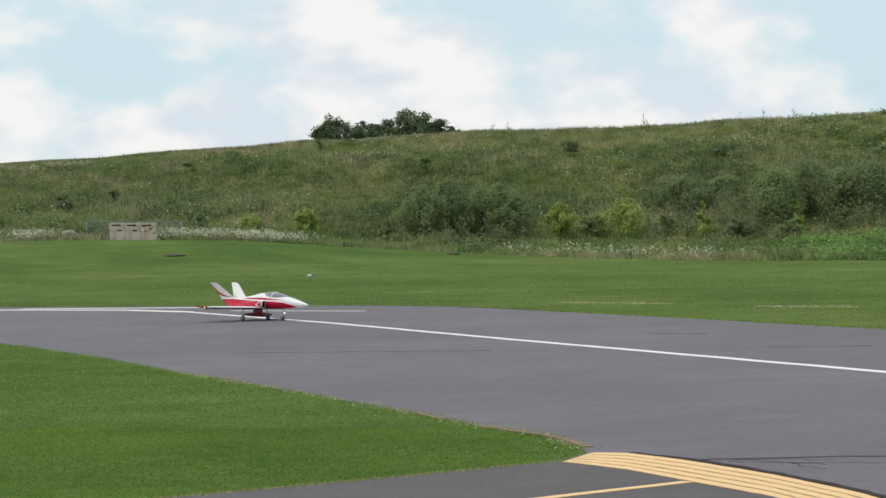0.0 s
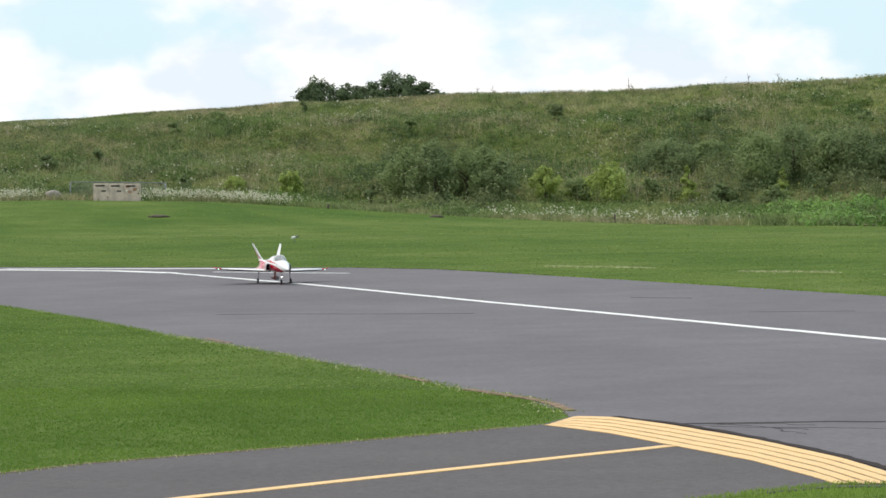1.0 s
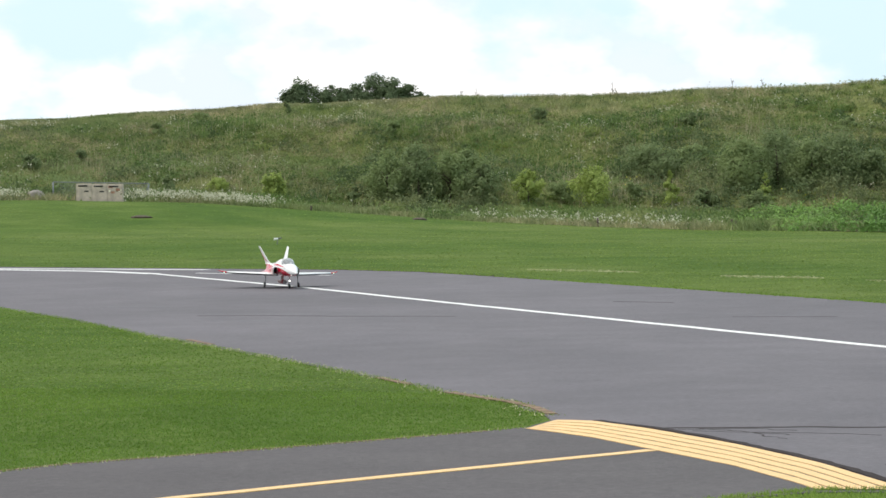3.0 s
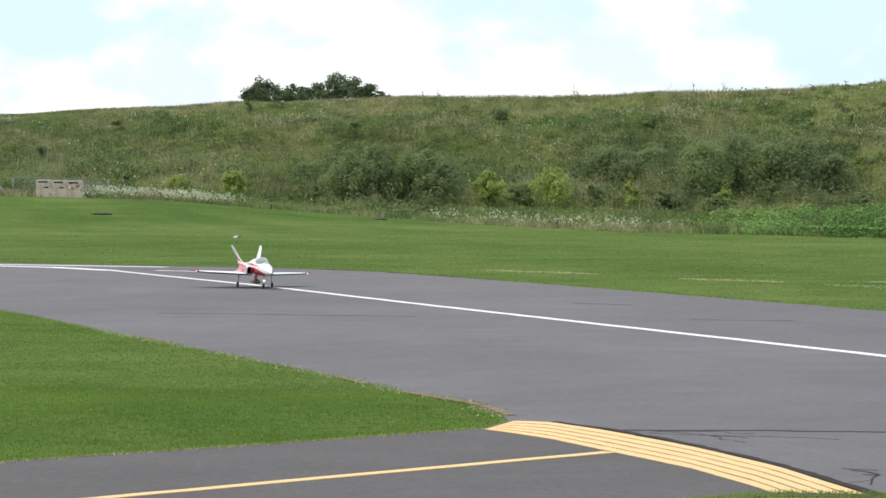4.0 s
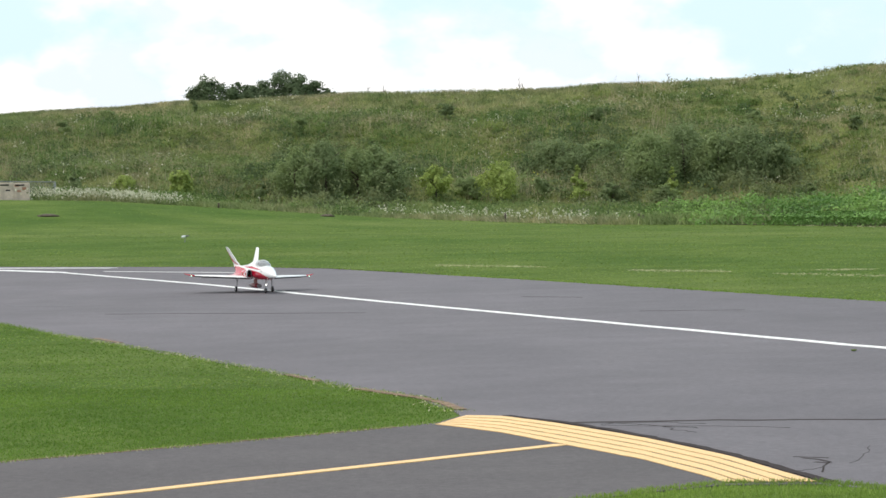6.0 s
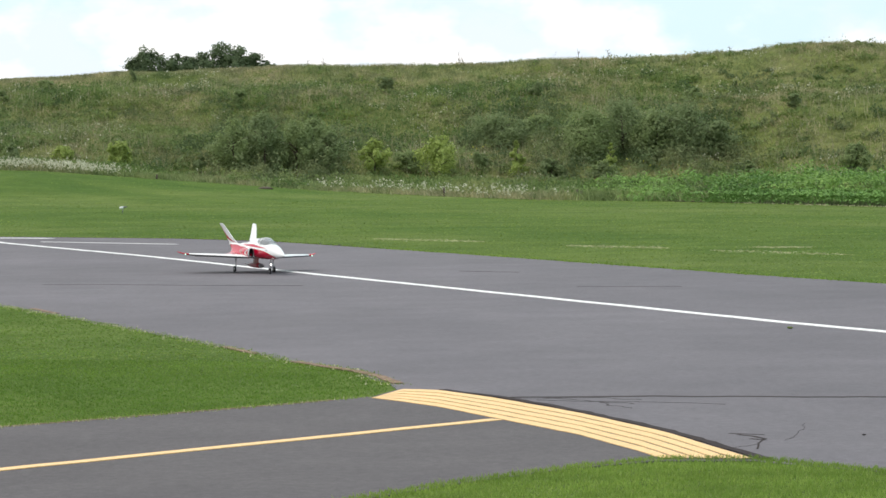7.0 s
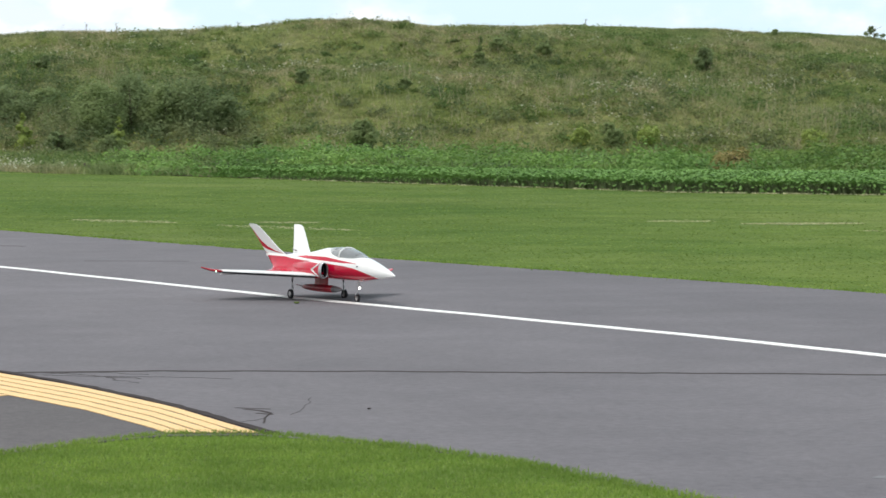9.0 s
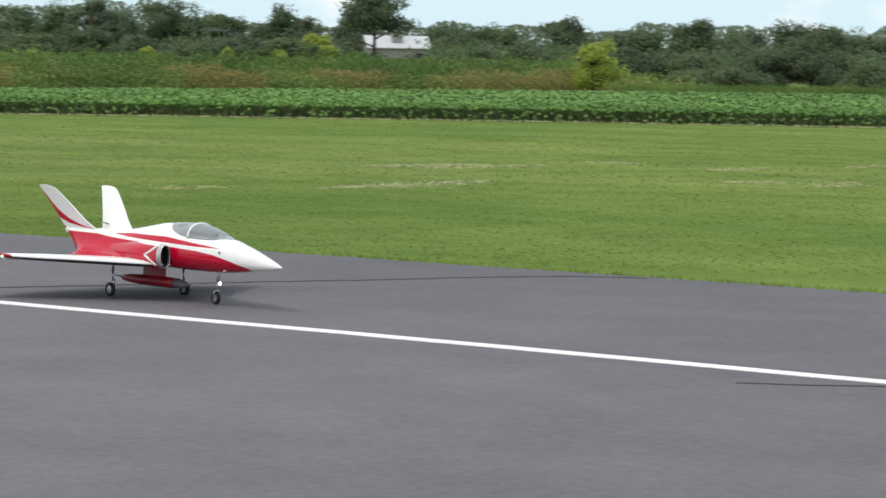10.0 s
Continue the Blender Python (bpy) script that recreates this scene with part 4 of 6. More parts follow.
crack("sealed_seam", [(1.57, 20.97), (2.56, 20.92), (4.08, 20.55), (5.18, 20.2), (6.3, 19.88), (7.65, 19.42), (8.83, 19.2), (10.1, 19.03), (11.4, 18.87), (12.2, 18.73), (13.36, 18.58), (14.04, 18.42), (14.5, 18.02)], 0.075, "dark sealed seam across the runway", 21)
crack("tar_edge", [(1.30, 21.72), (1.45, 21.40), (1.66, 20.95), (1.90, 20.25), (2.10, 19.60), (2.30, 18.85), (2.46, 18.15), (2.60, 17.3), (2.74, 16.42)], 0.07, "dark tar edge beside the yellow stripes", 22, 0.0078, 0.22)
for k, (pts, w) in enumerate((
        (jagged((3.04, 17.5), (3.36, 18.6), 5, 0.06), 0.003), (jagged((2.62, 17.1), (2.86, 17.3), 6), 0.005), ([(2.80, 18.0), (2.88, 17.93), (2.98, 17.86)], 0.022), ([(2.83, 17.9), (2.90, 17.78), (2.94, 17.6)], 0.03), ([(2.94, 17.6), (2.86, 17.35), (2.80, 17.0)], 0.012), ([(2.86, 17.62), (2.93, 17.52)], 0.03), (jagged((1.9, 20.7), (3.1, 20.1), 76, 0.08), 0.009), (jagged((2.3, 20.5), (2.45, 19.9), 77), 0.007),
        (jagged((1.75, 20.95), (2.5, 20.25), 7), 0.012), (jagged((1.7, 20.9), (2.6, 20.6), 8), 0.010), ([(-2.91, 41.67), (-1.98, 41.44), (-0.89, 40.81), (0.61, 40.27)], 0.06), ([(4.1, 38.9), (5.4, 38.5)], 0.04),
        ([(10.7, 21.9), (11.2, 21.68), (11.6, 21.55), (12.0, 21.35)], 0.03), ([(11.3, 22.3), (11.7, 22.1)], 0.03), ([(10.2, 11.93), (10.8, 11.42), (12.0, 10.2)], 0.05), ([(3.0, 44.8), (3.8, 44.0)], 0.07))):
    crack("crack", pts, w, "thin dark crack in the asphalt", 30 + k)
# dark ribbon painted for the shadow line between far asphalt and lawn
crack("far_edge_shadow", [(2.2, 57.5), (0.30, 62.85), (-1.66, 65.85), (-10.3, 73.45), (-22, 84)], 0.22, "dark strip painted as the shadow line along the runway's far end", 29)
for k, (pts, w) in enumerate((([(5.22, 13.72), (5.36, 13.62), (5.46, 13.42), (5.45, 13.18), (5.36, 13.02)], 0.11), ([(0.18, 16.98), (0.32, 17.12), (0.47, 17.21)], 0.06), ([(-4.6, 45.5), (-3.6, 45.0)], 0.12), ([(-2.6, 39.9), (-1.7, 39.7)], 0.1))):
    ob = ribbon("scuff", along(pts, 0.08), w, 0.0014, SCUFF, None, 0.01, 60 + k)
    tagged(ob, "pale scuff mark on the asphalt", "scuff mark", kind="structure")


BARE = plain("bare_brown_soil", (0.24, 0.17, 0.12), 0.95, 0, 0.1, 0.35, 9.0)
for k, (pts, w) in enumerate((([(0.30, 25.0), (0.52, 24.4), (0.76, 23.8), (0.93, 23.1), (1.02, 22.4)], 0.085), ([(-0.30, 27.15), (-0.02, 26.1)], 0.07), ([(-2.55, 34.8), (-2.2, 33.6)], 0.07), ([(-2.8, 18.0), (-2.15, 18.78), (-1.32, 19.40), (-0.25, 20.26), (0.5, 20.90)], 0.04))):
    ob = ribbon("bare_soil", along(pts, 0.09), w, 0.0072, BARE, None, w * 0.05, 80 + k)
    tagged(ob, "bare brown soil where lawn meets asphalt", "soil", kind="structure")


def debris(name, x, y, size, mat, label, seed):
    r = random.Random(seed)
    bm = bmesh.new()
    bmesh.ops.create_icosphere(bm, subdivisions=2, radius=size)
    for v in bm.verts:
        v.co = Vector((v.co.x * r.uniform(0.8, 1.25), v.co.y * r.uniform(0.5, 0.8), (v.co.z + size) * 0.35 * r.uniform(0.8, 1.2)))
    ob = part(name, bm, mat, None, "", False)
    ob.matrix_world = pose(x, y, 0.001, 0, 0, r.uniform(0, 180))
    return tagged(ob, label, "debris")


debris("grass_clump", 5.06, 28.78, 0.03, WEED, "small dark green grass clump on the runway", 1)
debris("dirt_clod", 3.55, 17.72, 0.012, TAR, "small dark clod on the runway", 3)
debris("dirt_clod", 12.3, 12.9, 0.02, TAR, "small dark clod on the runway", 4)


# ---- grass close by ----
def inside(poly, pts):
    x, y = pts[:, 0], pts[:, 1]
    ok = np.zeros(len(pts), bool)
    n = len(poly)
    for i in range(n):
        (x0, y0), (x1, y1) = poly[i], poly[(i + 1) % n]
        hit = ((y0 > y) != (y1 > y)) & (x < (x1 - x0) * (y - y0) / (y1 - y0 + 1e-12) + x0)
        ok ^= hit
    return ok


def strew(poly, density):
    p = np.array(poly)
    lo, hi = p.min(0), p.max(0)
    n = int((hi - lo).prod() * density)
    q = rng.uniform(lo, hi, (n, 2))
    q = q[inside(poly, q)]
    return np.concatenate([q, np.full((len(q), 1), -0.005)], 1)


def fringe(pts, spacing, spread):
    out = []
    for a, b in zip(pts, pts[1:]):
        n = max(2, int((Vector(b) - Vector(a)).length / spacing))
        t = rng.uniform(0, 1, (n, 1))
        out.append(np.array(a) * (1 - t) + np.array(b) * t)
    q = np.concatenate(out)
    q = q + rng.normal(0, spread, q.shape)
    return np.concatenate([q, np.full((len(q), 1), -0.004)], 1)


LEFT_LAWN = NEAR_EDGE + TAXI_LAWN[:-1] + [(-6, 22), (-10, 40)]
NEAR_POLY = NEAR_LAWN + [(4.2, 11.5), (0, 11)]
near_blades = blades(strew(NEAR_POLY, 1500), 0.024, 0.008, 3, 0.02, 0.9)
tagged(new("lawn_grass", soup("lawn_grass", near_blades, GRASS_NEAR, 3)), "short mown green grass beside the asphalt", "grass", kind="stuff")
turf = np.concatenate([blades(strew([p for p in LEFT_LAWN if p[1] < 27] + [(-5, 27)], 650), 0.014, 0.009, 3, 0.03, 1.6), blades(strew(LEFT_LAWN, 90), 0.014, 0.016, 3, 0.05, 1.8)])
tagged(new("turf_grass", soup("turf_grass", turf, GRASS_TURF, 3)), "deep green mown turf between runway and taxiway", "grass", kind="stuff")
edge_blades = np.concatenate([blades(fringe(NEAR_LAWN[1:], 0.004, 0.035), 0.03, 0.008, 3, 0.02, 0.9), blades(fringe(NEAR_EDGE, 0.012, 0.05), 0.018, 0.012, 3, 0.03, 0.8), blades(fringe(TAXI_LAWN[:-1], 0.01, 0.035), 0.03, 0.008, 3, 0.02, 0.8),
                              blades(fringe([uv(0, 19.35)[:2], uv(17, 19.35)[:2], (11.28, 29.3), (6.97, 41.85), (3.45, 53.35), (0.3, 62.8), (-1.6, 65.8), (-10.3, 73.4)], 0.02, 0.05), 0.035, 0.02, 2, 0.05, 0.8)])
tagged(new("edge_grass", soup("edge_grass", edge_blades, GRASS_NEAR, 3)), "taller green grass fringe along the pavement edge", "grass", kind="stuff")
# dry clippings along the pavement and bare straw-coloured patches in the far lawn
dry = [blades(fringe([(0.27, 25.0), (0.74, 23.9), (0.98, 22.3)], 0.016, 0.04), 0.015, 0.02, 2, 0.04, 2.0), blades(fringe([(0.80, 21.2), (0.52, 20.9), (-0.24, 20.23), (-1.32, 19.37), (-2.15, 18.74), (-2.67, 18.1)], 0.02, 0.03), 0.025, 0.01, 2, 0.03, 1.5),
       blades(fringe(NEAR_EDGE[2:6], 0.04, 0.04), 0.025, 0.014, 2, 0.03, 1.5)]
for x0, y0, x1, y1, n in ((5.87, 57.3, 7.4, 54.8, 260), (16.1, 53.9, 17.1, 53.6, 140), (17.3, 52.0, 19.4, 51.9, 600), (22.4, 51.8, 23.4, 51.5, 160), (14.1, 35.8, 14.65, 35.4, 160), (9.0, 54.7, 9.8, 54.5, 160), (25.1, 38.2, 27.7, 38.5, 420),
                          (20.5, 31.9, 24.1, 33.3, 520), (30.1, 38.9, 30.6, 38.3, 90), (29.9, 35.5, 31.5, 36.3, 160), (27.5, 30.5, 29.0, 31.6, 160), (18.5, 32.4, 19.4, 32.7, 90), (18.0, 48.0, 19.0, 47.5, 60), (27.2, 32.1, 27.9, 31.9, 140), (2.5, 64.0, 4.5, 60.5, 240), (8.0, 53.3, 9.8, 50.0, 160), (33, 36, 37, 37, 260), (25.5, 37.2, 28.5, 38.0, 200)):
    t = rng.uniform(0, 1, (n * 2, 1))
    q = np.array([x0, y0]) * (1 - t) + np.array([x1, y1]) * t + rng.normal(0, 0.28, (n * 2, 2)) * np.sin(np.pi * np.clip(t, 0.05, 0.95))
    dry.append(blades(np.concatenate([q, np.full((len(q), 1), -0.004)], 1), 0.012, 0.045, 1, 0.02, 2.5))
tagged(new("dry_grass", soup("dry_grass", np.concatenate(dry), STRAW, 3)), "bleached dry grass patches in the lawn", "dry grass", kind="stuff")
# short uneven tufts over the wide lawn beyond the runway
tb = rng.uniform(-8.5, 45, 240000)
tr_ = np.exp(rng.uniform(np.log(24), np.log(150), 240000))
tr_ = np.minimum(tr_, mow_range(tb) - 0.4)
tf = polar(tb, tr_)
tf = tf[~inside(runway_outline, tf[:, :2]) & ~inside(taxi_outline, tf[:, :2])]
tuft_r = np.hypot(tf[:, 0], tf[:, 1])
tf = tf[rng.uniform(0, 1, len(tf)) < 0.5 * (1 - 0.3 * smooth01((tuft_r - 40) / 60))]
tuft_r = np.hypot(tf[:, 0], tf[:, 1])
tagged(new("lawn_tufts", soup("lawn_tufts", blades(tf, 0.006 + 0.0001 * tuft_r, 0.02 + 0.0004 * tuft_r, 2, 0.12, 3.0), LAWN_TUFT, 3)), "short uneven tufts of mown grass across the lawn", "grass", kind="stuff")


# ---- the overgrown hill ----
def sample_polar(b0, b1, r_lo, r_hi, n):
    """Places spread evenly over the ground between two bearings and two ranges (numbers or functions of the bearing)."""
    b = rng.uniform(b0, b1, n)
    lo = r_lo(b) if callable(r_lo) else np.full(n, float(r_lo))
    hi = r_hi(b) if callable(r_hi) else np.full(n, float(r_hi))
    r = np.sqrt(lo ** 2 + (hi ** 2 - lo ** 2) * rng.uniform(0, 1, n))
    return polar(b, r)


def drift(p, scale, seed):
    """A soft pattern over the ground between 0 and 1, for drifts of one plant."""
    v = Vector((seed * 13.7, seed * 5.1, 0))
    return np.array([noise.noise(Vector((x * scale, y * scale * 0.6, 0)) + v) * 0.5 + 0.5 + 0.25 * noise.noise(Vector((x * scale * 3, y * scale * 2, 0)) + v) for x, y, _ in p])


CROP_B, CROP_W = [7.6, 9, 12, 17.7, 26, 35, 50], [1.0, 1.5, 3.0, 13.0, 16.0, 34.0, 50.0]


def crop_far(b):
    return mow_range(b) + np.interp(b, CROP_B, CROP_W)


def wild_from(b):
    return np.where(b > 7.6, crop_far(b) + 1.0, mow_range(b))


def crest(b):
    return toe(b) + 58


wild = sample_polar(-9, 26, wild_from, crest, 72000)
wb, wr = np.degrees(np.arctan2(wild[:, 0], wild[:, 1])), np.hypot(wild[:, 0], wild[:, 1])
wild = wild[~((wb > -6.45) & (wb < -5.15) & (wr < 153))]
d = drift(wild, 0.06, 1)
hgt = (0.16 + 0.45 * np.clip(d, 0, 1) ** 1.8) * (1 - 0.55 * smooth01((np.hypot(wild[:, 0], wild[:, 1]) - toe(np.degrees(np.arctan2(wild[:, 0], wild[:, 1]))) - 48) / 8))
tagged(new("hill_grass", soup("hill_grass", blades(wild, hgt, 0.075, 4, 0.30, 1.7), GRASS_WILD, 3)), "tall wild grass covering the hillside", "wild grass", kind="stuff")


def bands(p, s1, seed_):
    """A pattern over the slope between 0 and 1 whose drifts follow its benches."""
    b, r = np.degrees(np.arctan2(p[:, 0], p[:, 1])), np.hypot(p[:, 0], p[:, 1])
    f = (r - toe(b)) / 58
    v = Vector((seed_ * 7.3, seed_ * 3.9, seed_))
    return np.array([0.5 + 0.55 * noise.noise(Vector((bb * s1, ss * 6.5 - bb * 0.10, 0)) + v) + 0.3 * noise.noise(Vector((bb * s1 * 3.3, ss * 17, 4)) + v) for bb, ss in zip(b, f)])


CLEARINGS = (3.43, 4.89, 5.54, 6.6, 1.36, -2.55, -3.59, -1.02, 2.23, 9.29, 11.21)


def slope_mounds(name, n, lo, hi, cut, seed_, rad, per, leaf, mat, words):
    c = sample_polar(-9, 24.3, lambda b: wild_from(b) + lo, lambda b: toe(b) + hi, n)
    c = c[bands(c, 0.42, seed_) > cut]
    cb, cr_ = np.degrees(np.arctan2(c[:, 0], c[:, 1])), np.hypot(c[:, 0], c[:, 1])
    c, cb, cr_ = (v[~((cb > -6.7) & (cb < -4.8) & (cr_ < 154.5))] for v in (c, cb, cr_))
    clear = np.abs(cb[:, None] - np.array(CLEARINGS)).min(1) < 0.42          # open ground round the single saplings and bushes
    c = c[~(clear & (cr_ < mow_range(cb) + 19))]
    near = 1 - 0.5 * smooth01((np.hypot(c[:, 0], c[:, 1]) - toe(np.degrees(np.arctan2(c[:, 0], c[:, 1]))) - 10) / 45)
    size = rng.uniform(rad * 0.5, rad * 1.3, len(c)) * near
    tagged(new(name, soup(name, mound_leaves(c - np.array([0, 0, 0.05]), size * 1.2, size * rng.uniform(0.6, 1.15, len(c)), per, leaf, 0.7, 1.5), mat, 4)), words, "weeds", kind="stuff")


slope_mounds("weed_clumps", 3400, 1.5, 46, 0.50, 2, 0.60, 95, 0.085, SLOPE_WEED, "clumps of broad-leaved green weeds on the hillside")
slope_mounds("dark_weed_clumps", 3000, 2.0, 38, 0.56, 5, 0.68, 95, 0.085, SLOPE_DARK, "dark clumps of weeds in drifts on the hillside")

w2 = sample_polar(-9, 26, lambda b: wild_from(b) + 1, lambda b: toe(b) + 43, 42000)
d2 = drift(w2, 0.09, 4)
w2 = w2[d2 > 0.47]
k = rng.integers(0, len(w2), 85000)
pos = w2[k] + rng.normal(0, 1, (85000, 3)) * np.array([0.45, 0.45, 0.0]) + np.stack([np.zeros(85000), np.zeros(85000), rng.uniform(0.05, 0.75, 85000) ** 1.3], 1)
tagged(new("hill_weeds", soup("hill_weeds", leaves(pos, 0.08, 1.2), SLOPE_WEED, 4)), "broad-leaved green weeds in drifts on the hillside", "weeds", kind="stuff")

st_ = sample_polar(-9, 25, lambda b: toe(b) + 2, lambda b: toe(b) + 36, 12000)
st_ = st_[drift(st_, 0.08, 9) > 0.52]
tagged(new("dry_stalks", soup("dry_stalks", blades(st_[::2], 0.85, 0.04, 2, 0.15, 0.3), STALK, 3)), "pale dry weed stalks on the hillside", "dry weeds", kind="stuff")
rim = sample_polar(-9, 23.5, lambda b: toe(b) + 50, lambda b: toe(b) + 59, 20000)
tagged(new("crest_grass", soup("crest_grass", blades(rim, 0.10 + 0.16 * np.clip(drift(rim, 0.35, 31), 0, 1) ** 2, 0.07, 3, 0.2, 1.2), GRASS_WILD, 3)), "shorter wild grass along the hill's crest", "wild grass", kind="stuff")
cr = sample_polar(-9, 22, lambda b: toe(b) + 54, lambda b: toe(b) + 58, 50)
tagged(new("crest_stalks", soup("crest_stalks", blades(cr, 0.45, 0.03, 2, 0.12, 0.3), WEED, 3)), "tall weeds along the hill's skyline", "weeds", kind="stuff")

for b, hh in ((1.0, 1.0), (1.28, 1.15), (1.33, 0.8), (3.83, 1.35), (3.90, 0.9), (2.7, 0.6), (6.06, 1.1), (6.62, 0.9), (4.6, 0.5), (5.1, 0.55), (8.9, 0.7), (-0.2, 0.5), (12.1, 0.8), (15.4, 0.6), (10.2, 0.6)):
    p = polar(b, toe(b) + 57)
    root = new("dead_weed")
    root.matrix_world = Matrix.Translation(Vector(p) - Vector((0, 0, 0.03)))
    tagged(root, "tall dead weed standing on the hill's skyline", "weed", "dead weeds on the skyline")
    r = random.Random(int(b * 100))
    bm = bmesh.new()
    tube(bm, [(0, 0, 0), (r.uniform(-0.05, 0.05), 0, hh * 0.6), (r.uniform(-0.08, 0.08), 0, hh)], [0.03, 0.022, 0.008], 6)
    for k in range(6):
        z0, a = hh * r.uniform(0.25, 0.85), r.choice((-1, 1))
        tube(bm, [(0, 0, z0), (a * r.uniform(0.08, 0.22), r.uniform(-0.1, 0.1), z0 + hh * 0.17)], [0.014, 0.006], 5)
    part("stalk", bm, BARK, root)

fl = np.concatenate([sample_polar(-8, 1.6, lambda b: mow_range(b) + 0.3, lambda b: mow_range(b) + 4.0, 1700), sample_polar(1.4, 6.0, lambda b: mow_range(b) + 0.4, lambda b: mow_range(b) + 5.0, 110), sample_polar(-9, 24, lambda b: toe(b), lambda b: toe(b) + 50, 2400)])
fb_, fr_ = np.degrees(np.arctan2(fl[:, 0], fl[:, 1])), np.hypot(fl[:, 0], fl[:, 1])
fl = fl[~((fb_ > -6.45) & (fb_ < -5.15) & (fr_ < 153) & (fr_ > 150.6))]
heavy = drift(fl, 0.15, 3) + (np.hypot(fl[:, 0], fl[:, 1]) < 158) * 0.08 > 0.56
fl = fl[heavy]
clump_k = rng.integers(0, len(fl), len(fl))
fl = np.concatenate([fl, fl[clump_k] + rng.normal(0, 0.5, (len(fl), 3)) * np.array([1, 1, 0])])
fl[:, 2] = np.maximum(fl[:, 2], ground_z(fl[:, 0], fl[:, 1]))
stems = fl + np.array([0, 0, 1]) * rng.uniform(0.2, 0.55, (len(fl), 1))
bl = np.repeat(stems, 3, 0) + rng.normal(0, 0.07, (len(stems) * 3, 3))
tagged(new("white_wildflowers", soup("white_wildflowers", leaves(bl, 0.058, 1.2), FLOWER, 4)), "white wildflowers along the foot of the hill", "wildflowers", kind="stuff")
yf = sample_polar(4, 24, lambda b: toe(b) - 2, lambda b: toe(b) + 25, 500)
yf = yf[drift(yf, 0.1, 6) > 0.56] + np.array([0, 0, 0.55])
tagged(new("yellow_wildflowers", soup("yellow_wildflowers", leaves(np.repeat(yf, 3, 0) + rng.normal(0, 0.15, (len(yf) * 3, 3)), 0.06, 1.0), YELLOW_FLOWER, 4)), "yellow wildflowers low on the hill", "wildflowers", kind="stuff")


# ---- shrubs and trees ----
def find_range(bearing, elevation):
    """The range at which the rising ground shows at that elevation over the eye."""
    r = np.linspace(100, 222, 600)
    e = np.degrees(np.arctan2(polar(np.full(600, bearing), r)[:, 2] - EYE.z, r))
    ok = np.nonzero(e >= elevation)[0]
    return float(r[ok[0]]) if len(ok) else 220.0


def crown_points(r, w, h, z0, clumps, per, shape):
    """Leaf places: clumps set about an uneven crown, dense outside, with gaps between."""
    out, face = [], []
    lobes = []
    lobe_n = r.randint(8, 10)
    for k in range(lobe_n):
        a, q = r.uniform(0, 2 * math.pi), r.uniform(0.05, 0.32)
        t = (k + 0.5) / lobe_n + r.uniform(-0.08, 0.08)
        q *= 1.15 - 0.5 * t
        lobes.append((np.array([math.cos(a) * q * w, math.sin(a) * q * w, z0 + h * (0.18 + 0.66 * t)]), r.uniform(0.16, 0.27)))
    for _ in range(clumps):
        if shape == "spire":
            t = r.uniform(0, 1) ** 1.3
            rad = (1 - t) * 0.5 + 0.05
            a = r.uniform(0, 2 * math.pi)
            c = np.array([math.cos(a) * rad * w * r.uniform(0.2, 1), math.sin(a) * rad * w * r.uniform(0.2, 1), z0 + h * t])
            s = 0.16 * w * (1.2 - t)
        else:
            lc, lr = lobes[r.randrange(len(lobes))]
            a, e = r.uniform(0, 2 * math.pi), math.asin(r.uniform(-1, 1))
            f = r.uniform(0.2, 1.0) ** 0.5
            c = lc + np.array([math.cos(a) * math.cos(e) * w, math.sin(a) * math.cos(e) * w, math.sin(e) * h * 0.9]) * lr * f
            c[2] = max(c[2], z0 + 0.04 * h)
            s = r.uniform(0.07, 0.15) * w
            if shape == "upright":
                t = r.uniform(0, 1) ** 0.9
                a, rad = r.uniform(0, 2 * math.pi), 0.52 * math.sin(math.pi * (0.14 + 0.82 * t)) ** 0.8 * r.uniform(0.25, 1)
                c = np.array([math.cos(a) * rad * w, math.sin(a) * rad * w, z0 + h * (0.06 + 0.90 * t)])
                s = r.uniform(0.09, 0.15) * w
        g = np.random.default_rng(r.randrange(10 ** 6))
        q = g.normal(0, 1, (per, 3))
        q /= np.linalg.norm(q, axis=1)[:, None]
        away = (c - np.array([0, 0, z0 + 0.4 * h])) / np.array([w, w, h])
        face.append(q * 0.7 + away * 1.1 + np.array([0, 0, 0.25]))
        q *= g.uniform(0.45, 1.0, (per, 1)) * s * np.array([1.1, 1.1, 1.5 if shape == "upright" else 0.8])
        out.append(c + q)
    return np.concatenate(out), np.concatenate(face)


